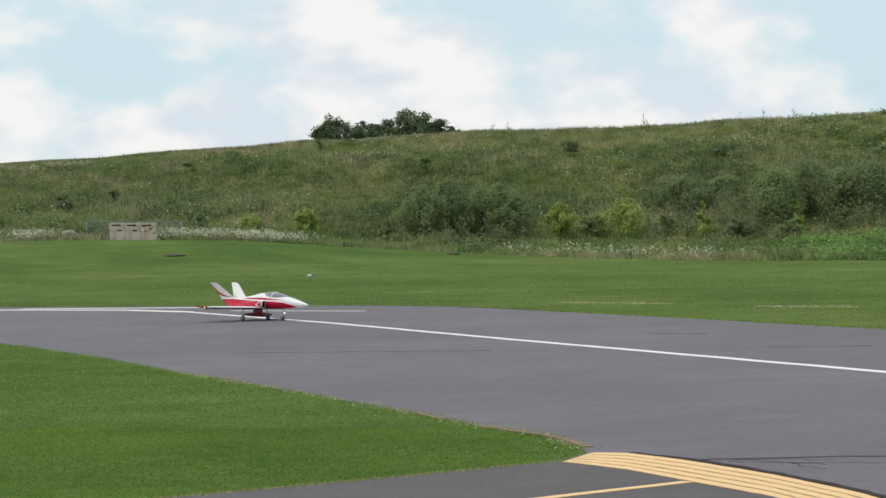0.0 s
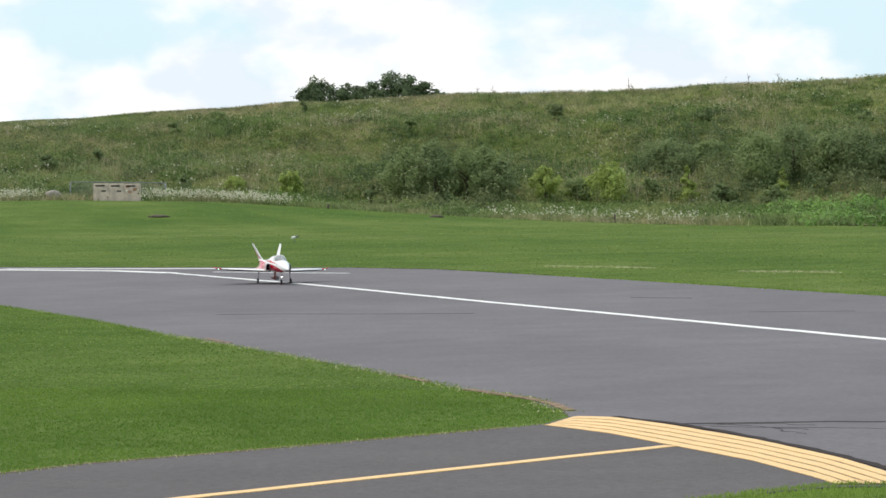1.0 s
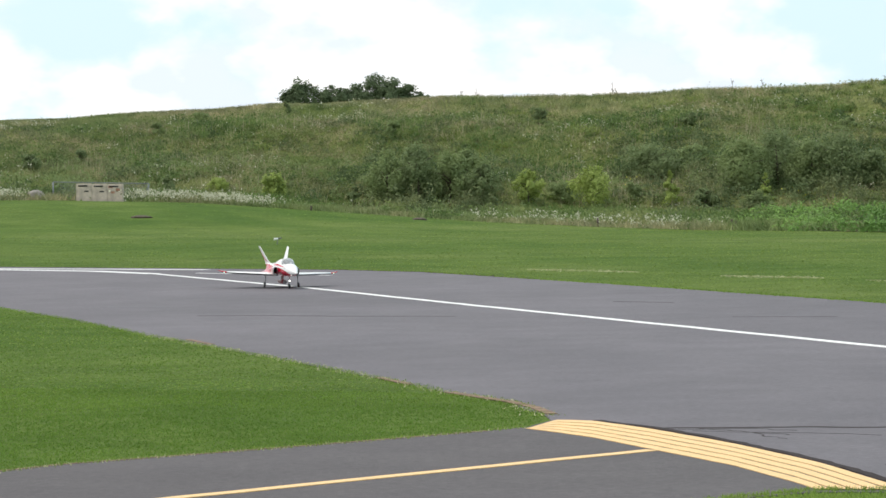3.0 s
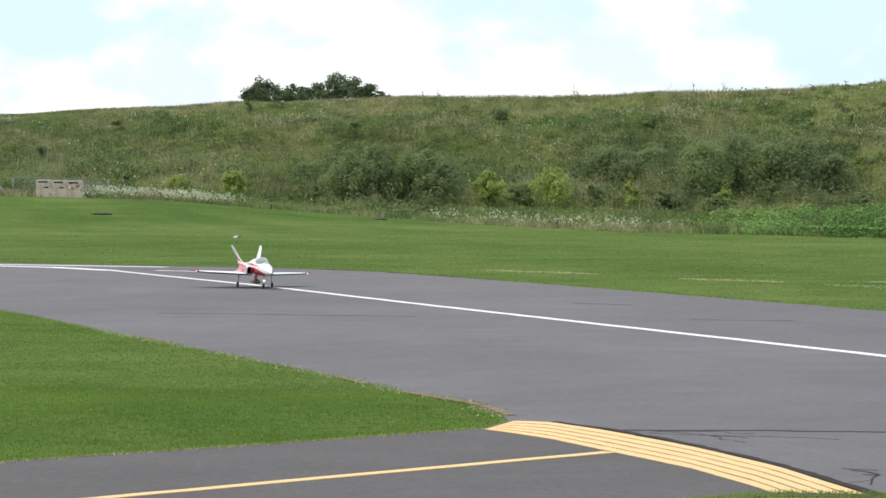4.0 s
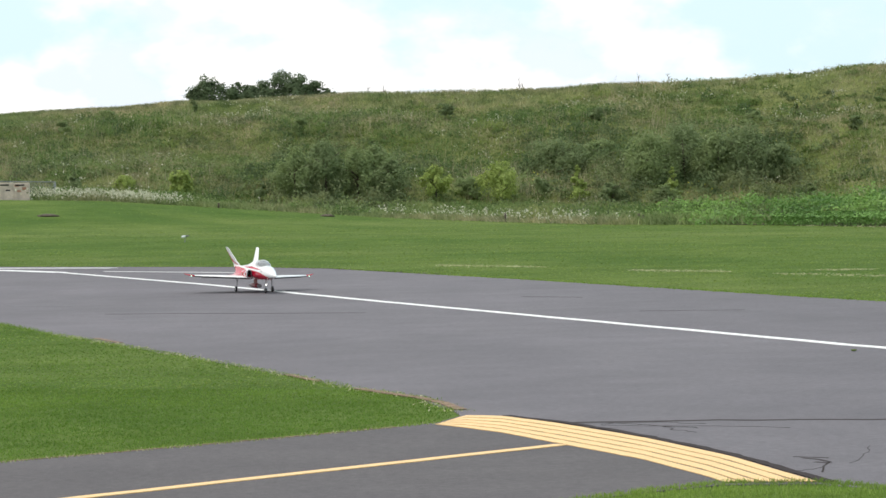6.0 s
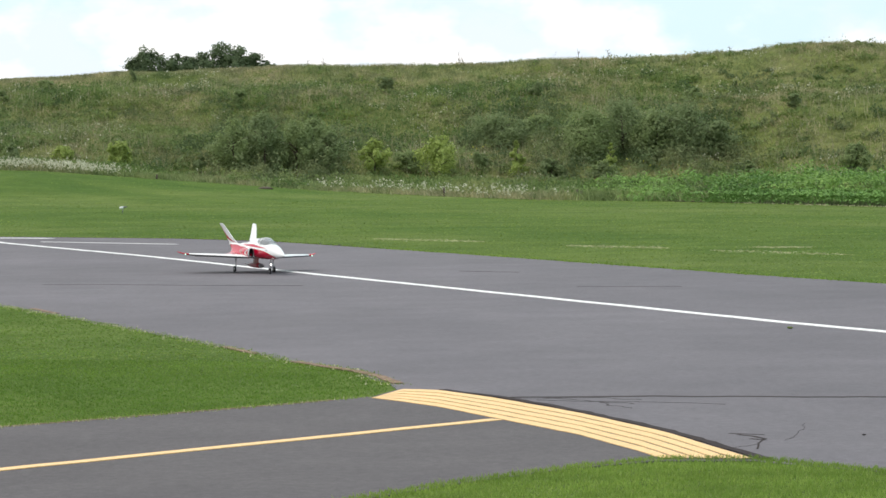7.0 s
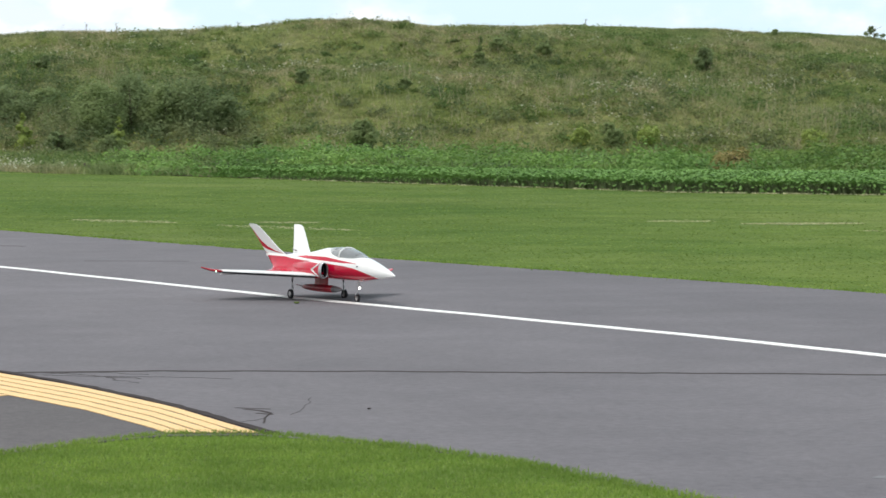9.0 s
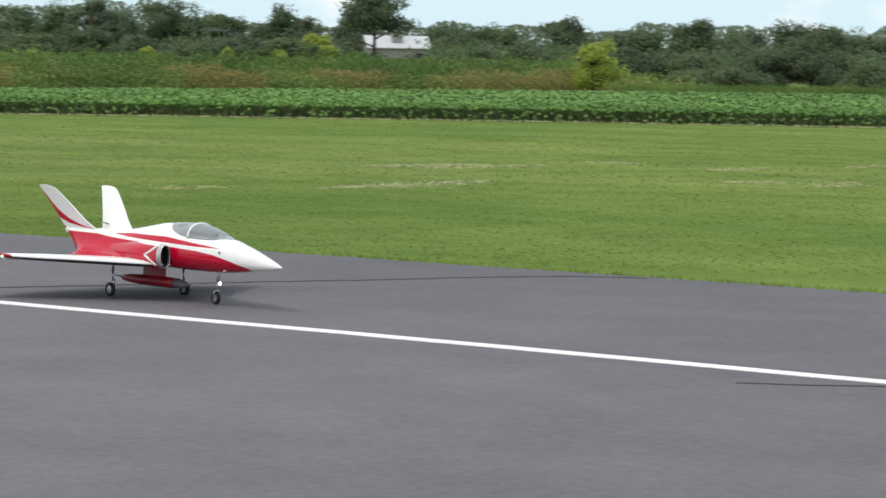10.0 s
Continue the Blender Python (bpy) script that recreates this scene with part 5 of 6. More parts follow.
def plant(name, bearing, rng_m, height, width, mat, label, category, leaf, clumps=16, per=40, shape="round", stem=0.12, seed=0, group="", sink=0.0, bare=False):
    r = random.Random(seed)
    p = polar(bearing, rng_m)
    root = new(name)
    root.matrix_world = Matrix.Translation(Vector(p) - Vector((0, 0, 0.02 + sink)))
    tagged(root, label, category, group)
    bm = bmesh.new()
    tr = max(0.012, height * 0.022)
    top = height * (0.75 if shape != "spire" else 0.95)
    lean = (r.uniform(-0.05, 0.05) * height, r.uniform(-0.05, 0.05) * height)
    tube(bm, [(0, 0, 0), (lean[0] * 0.4, lean[1] * 0.4, top * 0.4), (lean[0], lean[1], top)], [tr * 1.3, tr, tr * 0.35], 7)
    for k in range(5 if not bare else 9):
        a, z = r.uniform(0, 2 * math.pi), r.uniform(0.25, 0.7) * height
        e = (math.cos(a) * width * r.uniform(0.25, 0.46), math.sin(a) * width * r.uniform(0.25, 0.46), z + height * r.uniform(0.08, 0.28))
        tube(bm, [(lean[0] * 0.5, lean[1] * 0.5, z), ((e[0]) * 0.5, e[1] * 0.5, (z + e[2]) / 2 + 0.02 * height), e], [tr * 0.6, tr * 0.4, tr * 0.18], 5)
    part("trunk", bm, BARK, root, "")
    pts, face = crown_points(r, width, height * (1 - stem), height * stem, clumps, per, shape)
    crown = new("crown", soup("crown", leaves(pts, leaf, facing=face, loose=0.4), mat, 4))
    crown.parent = root
    return root


# low scrub scattered over the slope, thickest along the foot of the hill
sc = np.concatenate([sample_polar(-9, 9.5, lambda b: mow_range(b) + 3, lambda b: toe(b) + 16, 260), sample_polar(-9, 24, lambda b: toe(b) + 2, lambda b: toe(b) + 44, 620)])
sz = rng.uniform(0.35, 0.95, len(sc)) * np.where(np.arange(len(sc)) < 260, 1.15, 0.75)
kk = np.repeat(np.arange(len(sc)), 110)
ball = rng.normal(0, 1, (len(kk), 3))
ball /= np.linalg.norm(ball, axis=1)[:, None]
ball[:, 2] = np.abs(ball[:, 2]) * 0.6
ball[:, :2] *= 1.35
ball *= (sz[kk] * rng.uniform(0.3, 1.0, len(kk)) * (1 + 0.35 * np.sin(kk * 1.7 + ball[:, 0] * 5)))[:, None]
half = 300 * 110
tagged(new("hill_scrub", soup("hill_scrub", leaves(sc[kk[:half]] + ball[:half], 0.085, 1.4), TREE_MID, 4)), "low dark scrub scattered along the hill's foot", "scrub", kind="stuff")
tagged(new("slope_scrub", soup("slope_scrub", leaves(sc[kk[half:]] + ball[half:], 0.08, 1.4), WEED, 4)), "low green scrub scattered over the slope", "scrub", kind="stuff")
seed = 100
# bearing, elevation of the foot, height, width, leaves, shape, leaf size, words
SHRUBS = [
    (2.44, 1.22, 1.15, 1.15, TREE_DARK, "round", "dense dark green bush high on the hill"), (-2.27, 1.46, 0.95, 0.5, TREE_DARK, "round", "small dark bush on the hill's skyline"),
    (3.43, -0.40, 2.3, 2.4, YOUNG, "round", "yellow-green young tree at the hill's foot"), (4.89, -0.35, 1.9, 1.2, YOUNG, "spire", "narrow yellow-green sapling at the hill's foot"),
    (5.54, -0.40, 1.2, 1.4, TREE_DARK, "round", "dark low bush at the hill's foot"), (6.65, -0.26, 1.5, 0.9, YOUNG, "spire", "small yellow-green sapling among weeds"), (6.5, -0.38, 0.9, 1.3, TREE_MID, "round", "low green bush at the hill's foot"),
    (1.36, -0.28, 2.1, 2.1, TREE_DARK, "round", "dark green young tree at the hill's foot"), (-2.55, -0.12, 1.4, 1.5, YOUNG, "round", "yellow-green bush at the hill's foot"), (-3.59, -0.03, 1.0, 1.2, YOUNG, "round", "yellow-green bush at the hill's foot"),
    (-1.02, -0.22, 0.95, 0.8, TREE_DARK, "round", "dark small bush at the hill's foot"), (2.23, -0.27, 1.8, 1.7, YOUNG, "round", "yellow-green sapling at the hill's foot"), (-4.5, 0.0, 1.0, 0.9, TREE_DARK, "round", "dark small bush at the hill's foot"),
    (-0.4, -0.2, 2.6, 2.2, TREE_MID, "round", "green tree in the thicket at the hill's foot"), (0.15, -0.2, 3.0, 2.4, TREE_DARK, "round", "dark green tree in the thicket"), (0.75, -0.2, 2.7, 2.2, TREE_MID, "round", "green tree in the thicket"), (1.1, 0.05, 2.0, 2.0, TREE_MID, "round", "green tree in the thicket"),
    (2.9, -0.25, 1.2, 1.8, TREE_MID, "round", "green bush at the hill's foot"), (4.2, -0.2, 0.9, 1.2, TREE_MID, "round", "green bush at the hill's foot"), (4.5, 0.2, 1.9, 3.0, TREE_DARK, "round", "broad dark green bush on the lower slope"), (5.2, 0.35, 1.4, 2.4, TREE_MID, "round", "green bush on the lower slope"),
    (6.25, -0.05, 2.6, 2.6, TREE_MID, "round", "tall green bush in the thicket"), (6.9, 0.0, 3.0, 2.8, TREE_DARK, "round", "dark tall bush in the thicket"), (7.5, -0.05, 2.5, 2.2, TREE_MID, "round", "grey-green willow bush in the thicket"), (8.05, 0.0, 2.8, 3.0, TREE_DARK, "round", "dark tall bush in the thicket"), (8.6, -0.05, 2.1, 2.0, TREE_DARK, "round", "dark bush in the thicket"),
    (13.42, 1.22, 1.75, 0.75, TREE_MID, "spire", "slim dark cedar high on the hill"), (13.75, 1.5, 0.8, 0.9, TREE_MID, "round", "small bush high on the hill"), (11.21, -0.45, 1.8, 1.6, TREE_MID, "round", "green young tree beyond the vines"), (9.29, -0.45, 1.0, 0.7, TREE_MID, "round", "small green bush beyond the vines"),
    (17.65, 1.14, 1.35, 1.35, TREE_DARK, "round", "dense dark cedar bush high on the hill"), (9.0, 1.1, 1.0, 0.35, TREE_MID, "spire", "tall slim weed on the slope"), (-7.0, 0.5, 0.9, 1.0, TREE_DARK, "round", "dark bush on the slope"), (-6.1, 0.6, 0.9, 0.8, TREE_DARK, "round", "dark bush on the slope"),
    (-3.9, 1.35, 0.7, 1.5, TREE_MID, "round", "low dark bush near the skyline"), (-4.7, 1.1, 0.9, 0.7, TREE_MID, "round", "small bush on the slope"), (-0.3, 1.0, 1.1, 0.9, TREE_MID, "round", "small bush on the slope"), (5.3, 1.15, 0.9, 0.8, TREE_DARK, "round", "small dark bush on the slope"),
    (15.9, -0.3, 1.2, 1.4, TREE_MID, "round", "grey-green bush at the hill's foot"), (16.6, -0.3, 1.0, 1.3, YOUNG, "round", "yellow-green bush at the hill's foot"), (15.3, -0.3, 0.9, 1.0, YOUNG, "round", "yellow-green bush at the hill's foot"), (19.6, -0.3, 0.8, 1.4, YOUNG, "round", "yellow-green bush at the hill's foot"),
    (18.9, 1.75, 0.55, 0.6, TREE_MID, "round", "small bush on the hill's skyline"), (23.26, 0.66, 1.2, 0.9, TREE_MID, "round", "small bush on the falling skyline"), (22.9, 0.75, 0.4, 0.8, TREE_MID, "round", "small bush on the falling skyline"), (10.1, 0.9, 0.7, 0.7, TREE_DARK, "round", "small dark bush on the slope"), (12.0, 0.8, 0.6, 0.6, TREE_MID, "round", "small bush on the slope"), (8.2, 1.0, 0.9, 1.2, TREE_MID, "round", "small bush on the slope"), (14.6, 1.4, 0.8, 0.9, TREE_MID, "round", "bush on the slope"), (16.2, 0.9, 0.8, 0.7, TREE_MID, "round", "bush on the slope"),
]
for b, e, hh, ww, mat, shape, words in SHRUBS:
    seed += 1
    name = "sapling" if "sapling" in words or "tree" in words else "bush"
    rr = max(find_range(b, e), mow_range(b) + 2)
    spread = 1.45 if "thicket" in words or "slope" in words else 1.15
    if shape == "round" and (mat is YOUNG or "tree" in words or "tall" in words or "willow" in words):
        shape = "upright"
        spread = 1.25 if "thicket" in words else 1.0
    plant(name, b, rr, hh, ww * (spread if shape != "spire" else 1.15), mat, words, name, 0.085 if hh > 1.3 else 0.065, int((30 + 22 * ww) * (0.62 if mat is YOUNG else 1)), 50, shape, 0.14 if shape == "upright" and mat is YOUNG else 0.0, seed, "", 0.0)
# undergrowth that ties the taller bushes together
uc, us = [], []
for b, e, hh, ww, mat, shape, words in SHRUBS:
    if "thicket" in words or "lower slope" in words:
        r0 = max(find_range(b, e), mow_range(b) + 2)
        for _ in range(20):
            uc.append(polar(b + rng.normal(0, 0.5), r0 + rng.normal(1.5, 4.0)))
            us.append(rng.uniform(0.45, 1.0))
uc, us = np.array(uc), np.array(us)
tagged(new("thicket_undergrowth", soup("thicket_undergrowth", mound_leaves(uc, us * 1.1, us * 1.5, 170, 0.085, 0.6, 1.5), SLOPE_DARK, 4)), "tangled green undergrowth among the thicket's bushes", "undergrowth", kind="stuff")
# russet bushes among the vines
plant("bush", 18.2, 101.0, 1.15, 2.6, BROWN, "russet brown spreading bush among green vines", "bush", 0.06, 60, 56, "round", 0.0, 771)
plant("bush", 12.9, 122.0, 0.75, 1.5, BROWN, "small russet brown bush among green vines", "bush", 0.06, 30, 50, "round", 0.0, 772)
# half-bare trees on the falling skyline
for b, e, hh, ww, cl in ((21.8, 1.30, 2.9, 2.0, 26), (20.74, 1.72, 1.0, 1.3, 10), (22.05, 1.15, 1.3, 1.0, 6)):
    seed += 1
    plant("half_bare_tree", b, find_range(b, e - 0.04), hh, ww, TREE_DARK, "gnarled half-bare dark tree on the hill's skyline", "tree", 0.08, cl, 40, "round", 0.15, seed, "half-bare trees on the skyline", 0, True)
# wood behind the hilltop
for b, top, ww in ((-2.25, 1.93, 3.0), (-1.95, 2.08, 3.4), (-1.6, 1.98, 3.0), (-1.25, 1.95, 2.6), (-1.0, 2.05, 3.6), (-0.75, 2.16, 3.8), (-0.4, 2.1, 3.8), (-0.1, 2.02, 3.0), (0.22, 1.90, 1.6)):
    seed += 1
    z_top = 1.65 + 250 * math.tan(radians(top))
    base = float(polar(b, 250.0)[2])
    plant("tree", b, 250.0, z_top - base + 0.1, ww * 1.15, FAR_MID, "dark leafy tree standing behind the hilltop", "tree", 0.10, 60, 80, "round", 0.02, seed, "trees behind the hilltop")

# ---- crop, vines and hedge at the edge of the field ----
def crop_leaves():
    """Bean rows along the lawn: rounded ridges in front, then the level canopy of the field."""
    out = []
    for k, (at, high, wide, n) in enumerate(((0.42, 0.36, 0.36, 30000), (1.05, 0.42, 0.42, 26000), (1.7, 0.43, 0.42, 18000), (2.45, 0.44, 0.42, 14000), (3.2, 0.44, 0.42, 12000))):
        b = rng.uniform(8.0 + 0.5 * k, 48, n)
        r0 = mow_range(b) + at
        keep_ = at < np.interp(b, CROP_B, CROP_W) + 0.6
        b, r0 = b[keep_], r0[keep_]
        clump = 1 + 0.22 * np.array([noise.noise(Vector((v * 6.5, k * 9.1, 0))) for v in b]) + 0.18 * np.array([noise.noise(Vector((v * 21, k * 5.3, 2))) for v in b])
        a = rng.uniform(0.0, math.pi, len(b))
        under = (a < 1.15) & (k < 2)                 # below the overhanging top leaves: few, set back
        stay = ~under | (rng.uniform(0, 1, len(b)) < 0.11)
        b, r0, a, clump, under = b[stay], r0[stay], a[stay], clump[stay], under[stay]
        rad = np.where(under, rng.uniform(0.45, 0.85, len(b)), rng.uniform(0.88, 1.05, len(b))) * clump
        p = polar(b, r0 - np.cos(a) * wide * rad)
        p[:, 2] += 0.02 + np.sin(a) * high * rad
        way = p[:, :2] / np.linalg.norm(p[:, :2], axis=1)[:, None]
        face = np.concatenate([-way * np.cos(a)[:, None], np.sin(a)[:, None]], 1)
        out.append(leaves(p, 0.052, facing=face, loose=0.45))
    p = sample_polar(9, 48, lambda b: mow_range(b) + 3.2, lambda b: np.maximum(crop_far(b), mow_range(b) + 3.3), 120000)
    p[:, 2] = 0.40 + 0.05 * drift(p, 1.2, 41) + rng.uniform(-0.04, 0.04, len(p))
    return np.concatenate(out + [leaves(p, 0.06, facing=np.array([0.0, 0.0, 1.0]), loose=0.35)])


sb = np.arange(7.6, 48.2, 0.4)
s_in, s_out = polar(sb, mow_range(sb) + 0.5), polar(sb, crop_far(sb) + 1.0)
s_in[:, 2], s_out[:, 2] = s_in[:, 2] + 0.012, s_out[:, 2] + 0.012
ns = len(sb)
tagged(new("crop_soil", mesh_of("crop_soil", [tuple(p) for p in s_in] + [tuple(p) for p in s_out], [(i + 1, i, ns + i, ns + i + 1) for i in range(ns - 1)], SHADED_SOIL, True)), "bare soil under the bean crop, colour darkened for the shade", "soil", kind="structure")
tagged(new("soybean_crop", soup("soybean_crop", crop_leaves(), CROP, 4)), "dense green leafy bean crop in rows", "crop", kind="stuff")


# stem greens darkened to stand for the shade below the leaf canopy
SHADED_STEM = leafy("shaded_bean_stems", [(0.0, (0.070, 0.095, 0.040)), (1.0, (0.125, 0.155, 0.066))], 0.8, 0, 0.1)
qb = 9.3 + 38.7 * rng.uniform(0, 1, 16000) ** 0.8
tagged(new("shaded_bean_stems", soup("shaded_bean_stems", blades(polar(qb, mow_range(qb) + rng.uniform(0.35, 1.3, 16000)), 0.14 + 0.17 * smooth01((qb - 9) / 7), 0.05, 2, 0.05, 0.25), SHADED_STEM, 3)), "crowded bean stems, coloured dark for the shade under the leaves", "crop", kind="stuff")
mb = rng.uniform(9, 48, 1500)
tagged(new("margin_straw", soup("margin_straw", blades(polar(mb, mow_range(mb) + rng.normal(-0.15, 0.16, 1500)), 0.055, 0.045, 3, 0.12, 1.2), STRAW, 3)), "bleached straw along the edge of the crop", "dry grass", kind="stuff")


def mounds(p, base, amp, scale, s):
    return base + amp * drift(p, scale, s)


vn = sample_polar(5.6, 21, lambda b: crop_far(b) + 3.5, lambda b: np.minimum(toe(b) + 3, crop_far(b) + 55), 70000)
cover = drift(vn, 0.05, 12) + 0.25 * smooth01((np.degrees(np.arctan2(vn[:, 0], vn[:, 1])) - 5.6) / 4)
vn = vn[cover > 0.50]
vn[:, 2] += rng.uniform(0.25, 1, len(vn)) * mounds(vn, 0.10, 0.35, 0.12, 14)
tagged(new("vine_thicket", soup("vine_thicket", leaves(vn[::2], 0.085, facing=np.array([0.0, -0.2, 1.0]), loose=0.5), VINE, 4)), "bright green vines smothering the ground below the hill", "vines", kind="stuff")
vc = sample_polar(6.3, 23.5, lambda b: crop_far(b) + 2.0, lambda b: np.minimum(toe(b) + 1, crop_far(b) + 26), 110)
vr = rng.uniform(0.9, 2.3, len(vc))
tagged(new("vine_mounds", soup("vine_mounds", mound_leaves(vc, vr, rng.uniform(0.40, 1.15, len(vc)) * (0.6 + 0.4 * smooth01((np.degrees(np.arctan2(vc[:, 0], vc[:, 1])) - 6) / 3)), 900, 0.075, 0.5, 1.1), VINE, 4)), "rolling mounds of bright green vines before the hill", "vines", kind="stuff")
hg = sample_polar(16, 40.5, lambda b: crop_far(b) + 4, lambda b: crop_far(b) + 16, 120000)
hr = np.hypot(hg[:, 0], hg[:, 1]) - 4 - crop_far(np.degrees(np.arctan2(hg[:, 0], hg[:, 1])))
hg[:, 2] = rng.uniform(0.05, 1, len(hg)) ** 0.7 * (mounds(hg, 1.3, 0.55, 0.25, 17)) * (0.55 + 0.45 * smooth01(hr / 7)) * (0.45 + 0.55 * smooth01((np.degrees(np.arctan2(hg[:, 0], hg[:, 1])) - 16) / 9)) * (1 - 0.75 * smooth01((np.degrees(np.arctan2(hg[:, 0], hg[:, 1])) - 37) / 3))


def hedge_mounds():
    c = sample_polar(17, 39.8, lambda b: crop_far(b) + 4.2, lambda b: crop_far(b) + 15, 330)
    cb = np.degrees(np.arctan2(c[:, 0], c[:, 1]))
    deep = smooth01((np.hypot(c[:, 0], c[:, 1]) - crop_far(cb) - 4) / 8)
    high = (0.75 + 0.75 * deep) * rng.uniform(0.8, 1.2, len(c)) * (0.45 + 0.55 * smooth01((cb - 16) / 9)) * (1 - 0.5 * smooth01((cb - 37.5) / 2))
    return mound_leaves(c, rng.uniform(0.7, 1.4, len(c)), high, 330, 0.075, 0.5, 1.2)


tagged(new("hedge_bank", soup("hedge_bank", np.concatenate([leaves(hg[::2], 0.065, 1.2), hedge_mounds()]), HEDGE, 4)), "thick overgrown green bank behind the crop", "hedge", kind="stuff")
br = sample_polar(21.5, 39.5, lambda b: crop_far(b) + 3.5, lambda b: crop_far(b) + 9, 30000)
brb = np.degrees(np.arctan2(br[:, 0], br[:, 1]))
br = br[drift(br, 0.22, 21) + rng.normal(0, 0.06, len(br)) + 0.10 * smooth01((brb - 33.5) / 1.0) * smooth01((38.0 - brb) / 0.8) + 0.06 * smooth01((brb - 31) / 0.6) * smooth01((33.2 - brb) / 0.6) > 0.62]
br = np.repeat(br, 4, 0) + rng.normal(0, 1, (len(br) * 4, 3)) * np.array([0.12, 0.12, 0])
br[:, 2] = rng.uniform(0.05, 1, len(br)) ** 0.8 * (0.55 + 0.95 * drift(br, 0.5, 23))
tagged(new("russet_weeds", soup("russet_weeds", leaves(br, 0.05, 0.5), BROWN, 4)), "russet brown seeding weeds in front of the bank", "weeds", kind="stuff")
lw = sample_polar(38.5, 52, lambda b: crop_far(b) + 0.2, lambda b: crop_far(b) + 8, 9000)
tagged(new("field_margin_weeds", soup("field_margin_weeds", blades(lw, 0.7, 0.09, 3, 0.25, 0.6), HEDGE, 3)), "rough weedy margin beyond the crop", "weeds", kind="stuff")

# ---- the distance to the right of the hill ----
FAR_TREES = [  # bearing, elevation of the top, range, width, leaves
    (25.97, 1.03, 420, 8.5, FAR_DARK), (26.9, 0.80, 440, 9, FAR_MID), (27.75, 0.92, 450, 9, FAR_MID), (28.38, 1.0, 430, 8, TREE_HAZED), (28.9, 0.80, 460, 8, TREE_HAZED), (29.73, 1.0, 380, 9, FAR_DARK), (30.4, 0.72, 470, 8, TREE_HAZED),
    (30.84, 0.77, 430, 7, FAR_MID), (31.68, 0.78, 400, 8, FAR_DARK), (32.3, 0.72, 420, 7, FAR_MID), (24.75, 0.44, 520, 8, TREE_HAZED), (25.2, 0.46, 500, 8, FAR_MID), (33.1, 0.70, 480, 8, TREE_HAZED), (34.86, 0.60, 470, 8, TREE_HAZED), (35.5, 0.50, 430, 9, FAR_MID), (36.2, 0.56, 420, 9, FAR_MID),
    (37.18, 0.76, 400, 9, FAR_DARK), (38.24, 0.56, 430, 8, TREE_HAZED), (38.7, 0.55, 400, 7, FAR_MID), (39.45, 0.84, 380, 8, FAR_DARK), (40.1, 0.55, 420, 8, FAR_MID), (40.56, 0.62, 450, 7, TREE_HAZED), (41.49, 0.76, 360, 9, FAR_DARK), (42.2, 0.62, 380, 8, FAR_DARK), (43.0, 0.60, 380, 9, FAR_MID), (44.2, 0.65, 390, 10, FAR_DARK), (45.6, 0.6, 400, 10, FAR_MID), (47, 0.7, 400, 11, FAR_DARK),
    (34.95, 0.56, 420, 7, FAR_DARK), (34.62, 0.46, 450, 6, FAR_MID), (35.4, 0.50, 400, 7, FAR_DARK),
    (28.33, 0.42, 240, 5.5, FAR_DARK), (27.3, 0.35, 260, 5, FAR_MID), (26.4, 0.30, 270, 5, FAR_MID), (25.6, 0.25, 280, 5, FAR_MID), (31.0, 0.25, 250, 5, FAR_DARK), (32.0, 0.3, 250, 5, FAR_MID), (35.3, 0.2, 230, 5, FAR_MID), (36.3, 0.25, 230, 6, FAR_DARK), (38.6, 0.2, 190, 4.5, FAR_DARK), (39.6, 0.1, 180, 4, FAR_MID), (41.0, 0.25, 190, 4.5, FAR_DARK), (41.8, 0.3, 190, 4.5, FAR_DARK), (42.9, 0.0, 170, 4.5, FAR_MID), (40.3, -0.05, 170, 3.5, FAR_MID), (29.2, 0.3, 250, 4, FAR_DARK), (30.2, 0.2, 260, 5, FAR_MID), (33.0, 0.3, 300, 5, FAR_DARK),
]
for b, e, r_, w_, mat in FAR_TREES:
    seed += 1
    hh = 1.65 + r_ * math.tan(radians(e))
    words = {FAR_DARK: "dark green leafy tree in the far treeline", FAR_MID: "mid green leafy tree in the far treeline", TREE_HAZED: "grey-green tree in the far treeline, haze put into its colour"}[mat]
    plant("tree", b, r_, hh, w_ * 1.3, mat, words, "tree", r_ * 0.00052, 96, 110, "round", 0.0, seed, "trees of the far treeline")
plant("tree", 33.62, 330.0, 8.8, 9.6, FAR_DARK, "tall airy dark tree beside the white barn", "tree", 0.20, 120, 60, "round", 0.44, 901, "trees of the far treeline")
for b, e, r_, w_, hgt_ in ((29.4, 0.16, 150, 1.8, 0), (30.85, 0.11, 150, 1.5, 0), (32.55, 0.43, 260, 4.2, 0), (32.15, 0.2, 250, 2.5, 0), (37.74, 0.36, float(crop_far(37.74)) + 3.0, 2.9, 0), (27.3, 0.02, 150, 1.2, 0), (31.9, 0.1, 200, 1.5, 0)):
    seed += 1
    plant("bush", b, r_, 1.65 + r_ * math.tan(radians(e)), w_, TREE_YELLOW, "yellow-green bush rising behind the bank", "bush", r_ * 0.0006, 60, 64, "round", 0.1, seed, "yellow-green bushes behind the bank")
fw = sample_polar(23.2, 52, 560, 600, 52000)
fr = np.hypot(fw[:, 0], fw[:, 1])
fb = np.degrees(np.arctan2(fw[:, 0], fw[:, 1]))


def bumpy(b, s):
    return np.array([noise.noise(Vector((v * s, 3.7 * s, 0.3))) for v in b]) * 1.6


